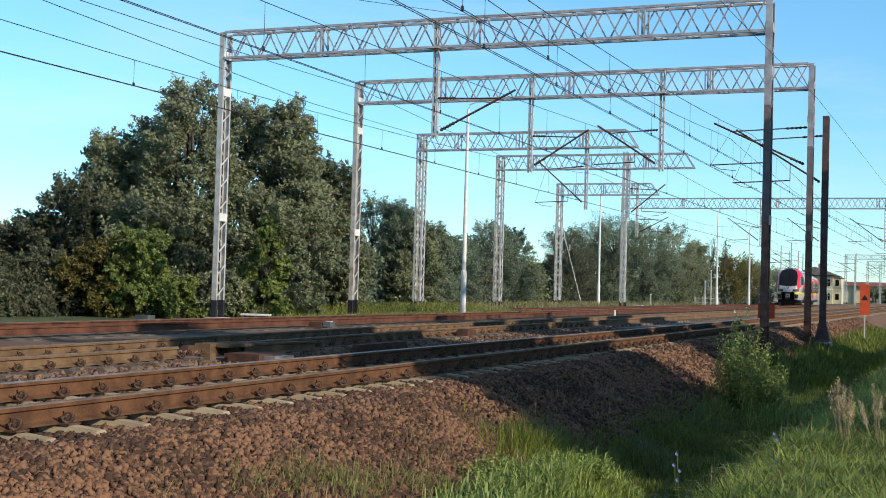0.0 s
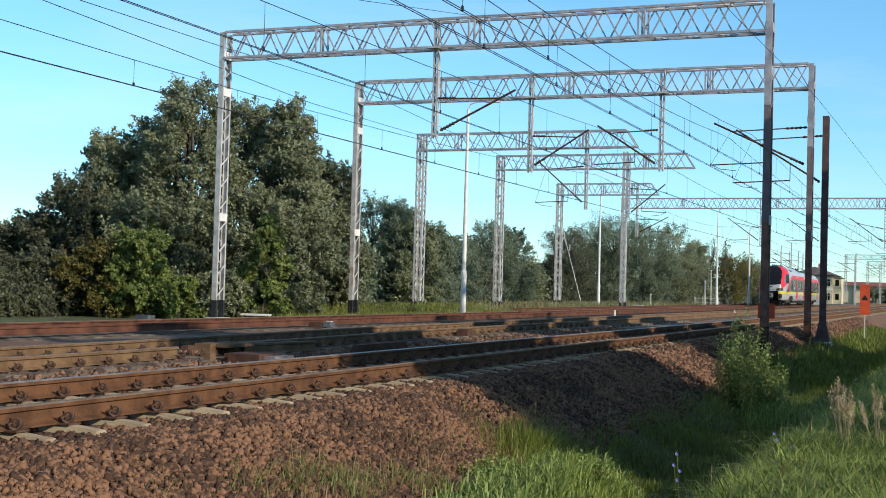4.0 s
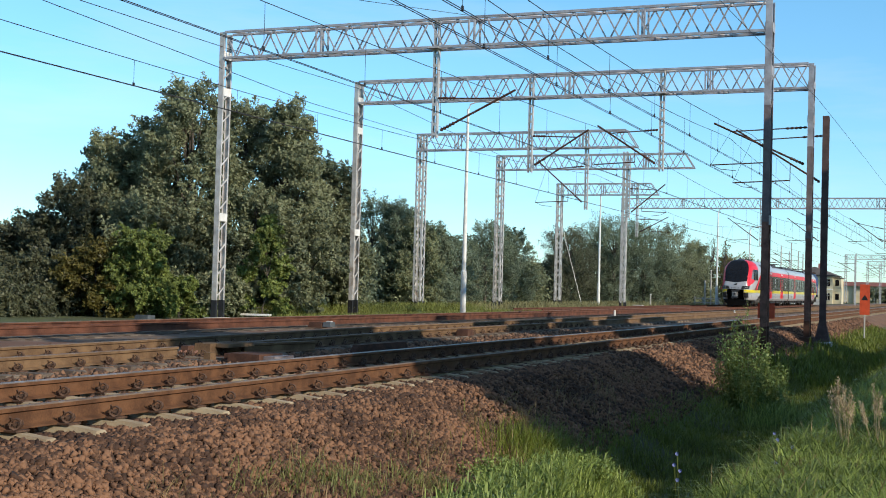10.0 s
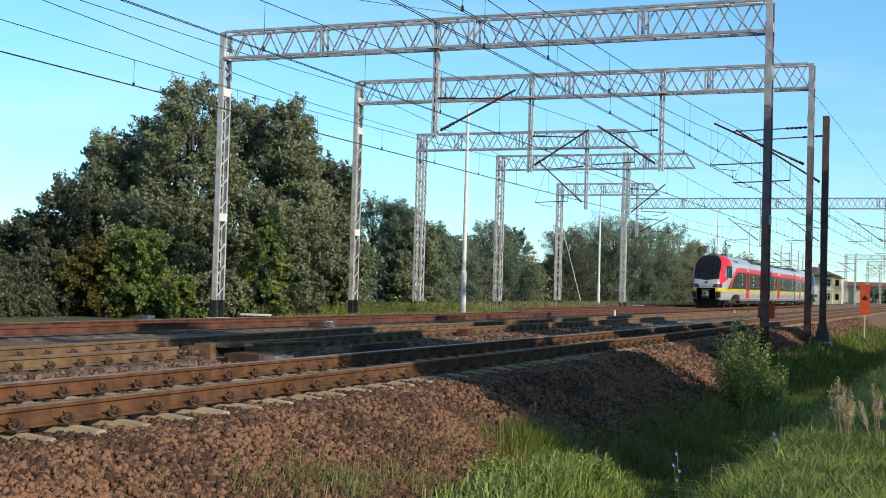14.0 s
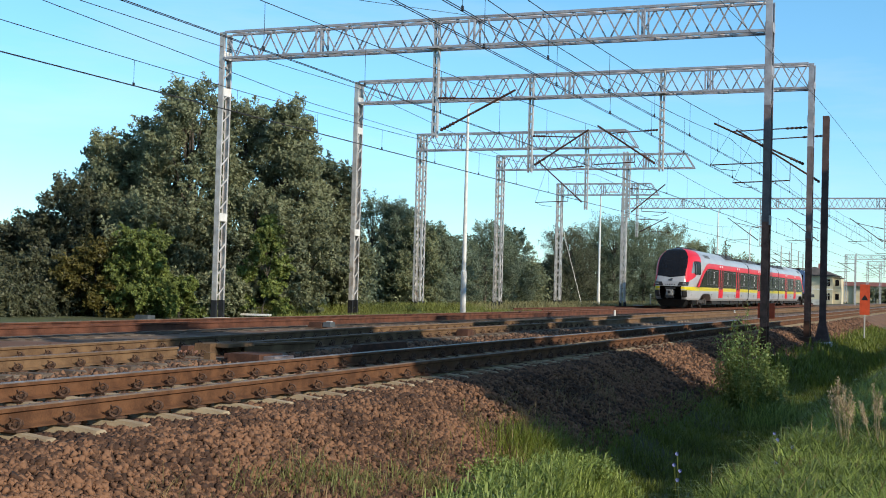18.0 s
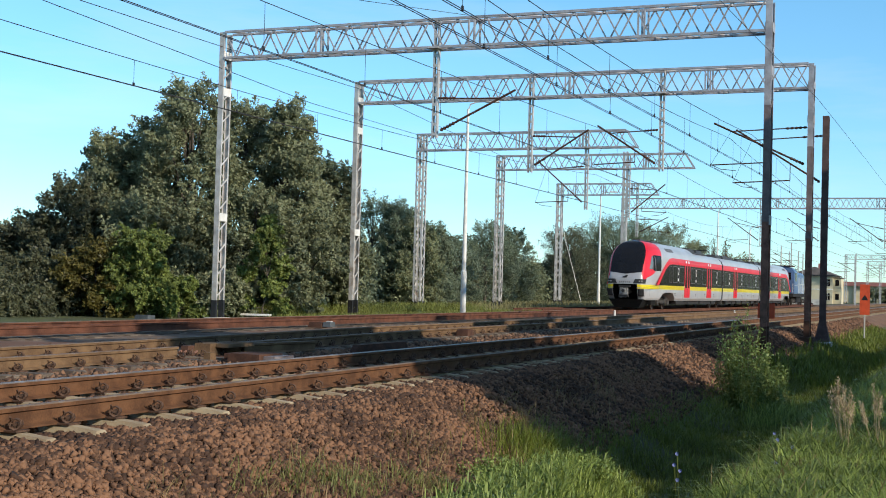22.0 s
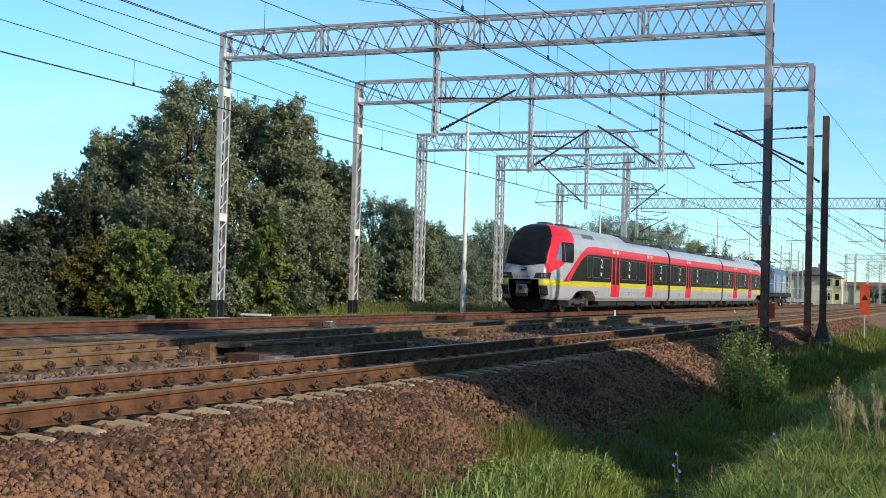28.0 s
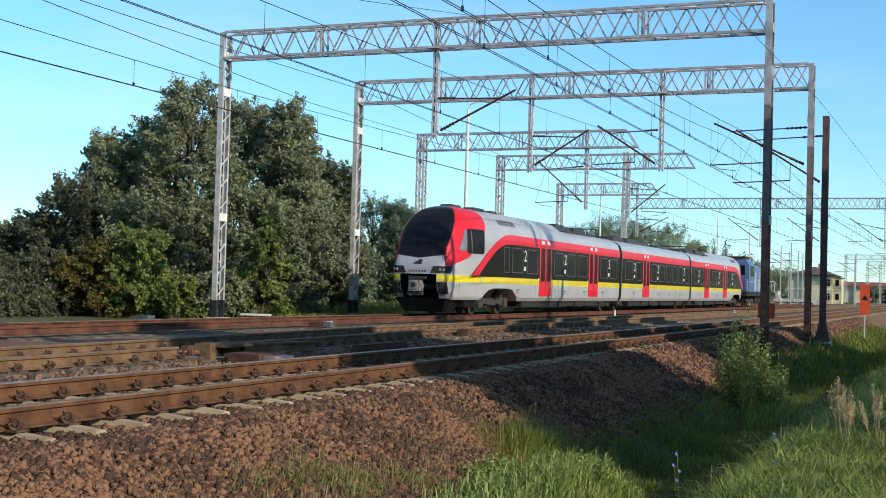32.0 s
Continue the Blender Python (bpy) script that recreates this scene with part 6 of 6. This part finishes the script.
straw = clumpy(by_crest(scatter(rng, -2.4, -0.3, 7.4, 24, 40), rng), 1.3, 7.0, 0.1)
blades("dry_grass", "straw-coloured stalks in the bright grass", rng, straw, 0.30, 0.0036, M_GRASS_DRY, 1.1)
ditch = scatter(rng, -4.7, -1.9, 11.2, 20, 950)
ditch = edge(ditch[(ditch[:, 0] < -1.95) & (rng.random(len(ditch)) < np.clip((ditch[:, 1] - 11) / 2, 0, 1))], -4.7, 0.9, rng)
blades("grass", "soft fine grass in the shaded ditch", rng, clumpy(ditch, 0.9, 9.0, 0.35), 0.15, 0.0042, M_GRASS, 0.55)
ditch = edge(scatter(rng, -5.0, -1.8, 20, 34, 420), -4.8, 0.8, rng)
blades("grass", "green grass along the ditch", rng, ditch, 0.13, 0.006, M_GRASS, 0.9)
far = edge(scatter(rng, -5.6, 0.0, 32, 75, 130), -5.0, 0.8, rng)
blades("grass", "green grass along the line", rng, far, 0.34, 0.016, M_GRASS)


M_BROAD_GRASS = leaf_mat("olive grass blades", (0.30, 0.32, 0.11), (0.14, 0.16, 0.05), 0.8, 0.35)


def tussock(x, y, wide, deep, n, tall, width, label, material, lean=0.35):
    P = np.stack([x + wide * rng.normal(size=n), y + deep * rng.normal(size=n), np.zeros(n)], -1)
    P[:, 2] = ground_z(P[:, 0], P[:, 1])
    blades("grass", label, rng, P, tall, width, material, lean)


tussock(-4.55, 13.8, 0.22, 0.55, 1000, 0.30, 0.0038, "tall green tussock at the foot of the gravel", M_GRASS, 0.6)
tussock(-4.1, 13.6, 0.18, 0.4, 420, 0.26, 0.0038, "tall green tussock at the foot of the gravel", M_GRASS, 0.6)
tussock(-4.65, 14.2, 0.16, 0.4, 60, 0.42, 0.0028, "dry stalks above the tussock", M_GRASS_DRY, 0.25)
tussock(-3.2, 11.2, 0.2, 0.5, 800, 0.22, 0.0048, "bright green tussock among the weeds", M_GRASS_LIT, 0.6)
tussock(-3.0, 16.5, 0.3, 1.2, 500, 0.15, 0.005, "fresh green grass in the ditch", M_GRASS_LIT, 0.6)
tussock(-3.05, 22.7, 0.3, 0.7, 700, 0.42, 0.006, "fresh green grass at the foot of the bush", M_GRASS_LIT, 0.5)
for x, y, n in ((-5.15, 8.6, 70), (-5.0, 9.0, 110), (-4.98, 9.5, 130), (-4.88, 10.0, 120), (-4.75, 10.7, 110), (-4.5, 10.8, 150), (-4.7, 9.6, 160)):
    tussock(x, y, 0.11, 0.16, n, 0.17, 0.0036, "sparse green grass growing through the stones", M_BROAD_GRASS, 0.6)
low = scatter(rng, -4.35, -2.85, 7.2, 12.7, 1400)
low = clumpy(low[rng.random(len(low)) < np.clip((low[:, 0] + 4.25) / 0.8, 0.03, 1)], 3.0, 12.0, 0.0)
M_BROAD = leaf_mat("broad weed leaves", (0.36, 0.44, 0.13), (0.16, 0.23, 0.06), 1.5, 0.35)
blades("weeds", "low broad-leaved weeds at the foot of the gravel", rng, low, 0.12, 0.010, M_BROAD, 0.9)
blades("weeds", "upright leafy shoots at the foot of the gravel", rng, low[::3], 0.20, 0.008, M_BROAD, 0.5)
seed = patchy(scatter(rng, -5.4, -4.3, 7, 22, 160), 1.5, 0.1, 5.0)
blades("dry_grass", "dry grass among the stones at the foot of the bank", rng, seed, 0.2, 0.0035, M_GRASS_DRY, 0.9)
M_WEED = leaf_mat("yellow green weeds", (0.33, 0.35, 0.09), (0.16, 0.18, 0.045), 0.4, 0.3)
back = np.concatenate([scatter(rng, -24, -20.4, 38, 64, 130), scatter(rng, -30, -22.0, 64, 130, 30)])
back = back[~((back[:, 0] > -24.2) & (back[:, 0] < -22.4) & (back[:, 1] > 37) & (back[:, 1] < 39.6))]
blades("grass", "tall yellow-green weeds behind the far track", rng, back, 0.24, 0.008, M_WEED, 0.7)
M_TALLDRY = leaf_mat("dry tall meadow grass", (0.34, 0.31, 0.15), (0.18, 0.17, 0.075), 0.4, 0.3)
meadow = np.concatenate([scatter(rng, -31, -22.4, 63, 95, 22), scatter(rng, -32, -22.6, 95, 128, 14)])
blades("meadow_grass", "tall dry yellowish meadow grass before the wood", rng, meadow, 0.5, 0.02, M_TALLDRY, 0.5)
weeds = patchy(scatter(rng, -26, -22.9, 38, 62, 130), 0.25, -0.15, 9.0)
weeds = weeds[~((weeds[:, 0] > -24.2) & (weeds[:, 1] > 36) & (weeds[:, 1] < 39.6))]
blades("weeds", "sunlit yellow-green weeds at the edge of the trees", rng, weeds, 0.55, 0.010, M_WEED, 0.7)


def stalk_bush(name, label, x, y, tall, wide, stems, material, seed, leaf=0.035, per=60):
    """An upright weed: many stems with narrow leaves along each."""
    g = np.random.default_rng(seed)
    z0 = float(ground_z(np.array([x], float), np.array([y], float))[0]) - 0.05
    t = thing(name, label, "weed", pose(x, y, z0), "tall weeds")
    Vs = []
    for k in range(stems):
        a, r = g.random() * 6.283, wide * math.sqrt(g.random())
        h = tall * (0.5 + 0.5 * g.random()) * (1 - 0.35 * r / wide)
        base = Vector((math.cos(a) * r * 0.6, math.sin(a) * r * 0.6, 0))
        top = Vector((math.cos(a) * r, math.sin(a) * r, h))
        part("stem", Mesh().tube([base, base.lerp(top, 0.5), top], [0.008, 0.006, 0.003], 4, caps=False), M_GRASS, t)
        f = g.random(per) ** 0.8
        c = np.array(base) + (np.array(top) - np.array(base)) * f[:, None]
        V, F = leaves(g, c, np.full(per, 0.07 + 0.06 * tall * 0.3), 1, leaf)
        Vs.append(V)
    V = np.concatenate(Vs)
    V[:, 2] = np.maximum(V[:, 2], 0.02)
    soup("foliage", V, np.arange(len(V)).reshape(-1, 4), material, "", "", "", t)
    return t


M_WEEDLEAF = leaf_mat("fresh weed leaves", (0.30, 0.38, 0.13), (0.12, 0.17, 0.05), 1.5, 0.35)
stalk_bush("weed_bush", "tall leafy green weed growing on the bank", -3.85, 24.3, 2.25, 0.60, 60, M_WEEDLEAF, 1, 0.026, 100)
stalk_bush("weed_bush", "tall leafy green weed growing on the bank", -3.4, 23.6, 1.7, 0.5, 40, M_WEEDLEAF, 2, 0.026, 90)
stalk_bush("weed_bush", "low leafy weed at the foot of the gravel", -4.3, 11.6, 0.36, 0.35, 26, M_BROAD, 3, 0.017, 44)
stalk_bush("weed_bush", "low leafy weed at the foot of the gravel", -3.9, 11.0, 0.36, 0.4, 30, M_BROAD, 4, 0.017, 44)
stalk_bush("weed_bush", "low leafy weed in the grass", -3.45, 11.6, 0.36, 0.45, 30, M_BROAD, 5, 0.018, 44)
M_SEED = leaf_mat("dry seed heads", (0.62, 0.50, 0.34), (0.42, 0.31, 0.19), 2.0, 0.25)


def plume(x, y, tall, stems, seed):
    """A seeding weed: stems that fork upwards, each set with small upright spikelets."""
    g = np.random.default_rng(seed)
    z0 = float(ground_z(np.array([x], float), np.array([y], float))[0]) - 0.05
    t = thing("seeding_weed", "dry tan seeding weed above the grass", "weed", pose(x, y, z0), "tall weeds")
    Vs = []
    for k in range(stems):
        a, r = g.random() * 6.283, 0.14 * math.sqrt(g.random())
        top = Vector((math.cos(a) * r - 0.04, math.sin(a) * r, tall * (1 - 0.25 * g.random() - 1.2 * r)))
        base = top * 0.08
        base.z = 0
        part("stem", Mesh().tube([base, base.lerp(top, 0.5) * 0.95, top], [0.0035, 0.003, 0.0015], 4, caps=False), M_SEED, t)
        n = 90
        f = 0.66 + 0.36 * g.random(n)
        C = np.array(base) + (np.array(top) - np.array(base)) * f[:, None] + g.normal(size=(n, 3)) * 0.014 * (1.7 - f)[:, None]
        d = g.normal(size=(n, 3)) * 0.4 + np.array([top.x, top.y, 0]) * 2.5 + np.array([0, 0, 1.0])
        d *= (0.022 * (0.5 + g.random(n)) / np.linalg.norm(d, axis=1))[:, None]
        w = np.cross(d, g.normal(size=(n, 3)))
        w *= (0.0042 / (np.linalg.norm(w, axis=1) + 1e-9))[:, None]
        Vs.append(np.stack([C, C + d * 0.5 + w, C + d, C + d * 0.5 - w], 1).reshape(-1, 3))
    V = np.concatenate(Vs)
    soup("seed_head", V, np.arange(len(V)).reshape(-1, 4), M_SEED, "", "", "", t)


plume(-1.08, 12.9, 0.84, 15, 6)
plume(-0.82, 13.4, 0.78, 8, 7)
# x, y and height of the topmost flower
FLOWERS = [(-2.30, 10.9, -0.39), (-2.28, 10.7, -0.46), (-1.71, 12.6, -0.34), (-1.49, 12.2, -0.41), (-1.52, 11.3, -0.45), (-1.35, 11.2, -0.45)]
for k, (x, y, top) in enumerate(FLOWERS):
    z0 = float(ground_z(np.array([x], float), np.array([y], float))[0]) - 0.03
    h = top - z0
    t = thing("chicory_plant", "thin stalk with small blue flowers in the grass", "wild flower", pose(x, y, z0), "blue wild flowers")
    part("stalk", Mesh().tube([(0, 0, 0), (0.02, 0.01, h * 0.5), (0.0, 0.03, h)], 0.004, 5), M_GRASS, t)
    for j, (dx, dz) in enumerate(((0.0, h), (0.03, h * 0.8))):
        m = Mesh()
        for p in range(9):
            a = p * 0.698 + j
            m.poly([(dx, 0.02, dz), (dx + 0.015 * math.cos(a - 0.25), 0.012, dz + 0.015 * math.sin(a - 0.25)), (dx + 0.018 * math.cos(a), 0.01, dz + 0.018 * math.sin(a)), (dx + 0.015 * math.cos(a + 0.25), 0.012, dz + 0.015 * math.sin(a + 0.25))], [(0, 1, 2, 3)])
        part("flower", m, M_FLOWER, t)


# ---- what moves ----
NOSE = [(0.0, 134.0), (3.0, 124.3), (6.0, 114.6), (9.0, 105.0), (13.0, 92.5), (17.0, 80.7), (20.0, 72.2), (25.0, 57.9), (28.0, 49.5), (32.0, 38.5)]


def carriage(y, a, b):
    """The pose of a vehicle whose front end would be at y on straight track, with bogies a and b behind that."""
    xa, xb = T3 + far_bend(y + a), T3 + far_bend(y + b)
    return pose(xa, y + a, 0, 0, 0, -math.degrees(math.atan2(xb - xa, b - a))) @ pose(0, -a, 0)


def motions():
    ts = [float(t) for t in np.linspace(0, 32, 211)]
    ys = [float(y) for y in np.interp(ts, [t for t, y in NOSE], [y for t, y in NOSE])]
    walk(TRAIN, [(t, carriage(y, 4.65, 22.22)) for t, y in NOSE])
    walk(LOCO, [(t, carriage(y + 61.25, 3.2, 12.8)) for t, y in NOSE])
    for k, (a, b) in ((1, (22.22, 39.22)), (2, (39.22, 56.55))):
        for ob, m in HINGED[k]:
            walk(ob, [(t, carriage(y, 4.65, 22.22).inverted() @ carriage(y, a, b) @ m) for t, y in NOSE])
    for w, (x, y, z) in WHEELS:
        walk(w, [(t, pose(x, y, z, math.degrees((134.0 - d) / 0.42))) for t, d in zip(ts, ys)])


motions()
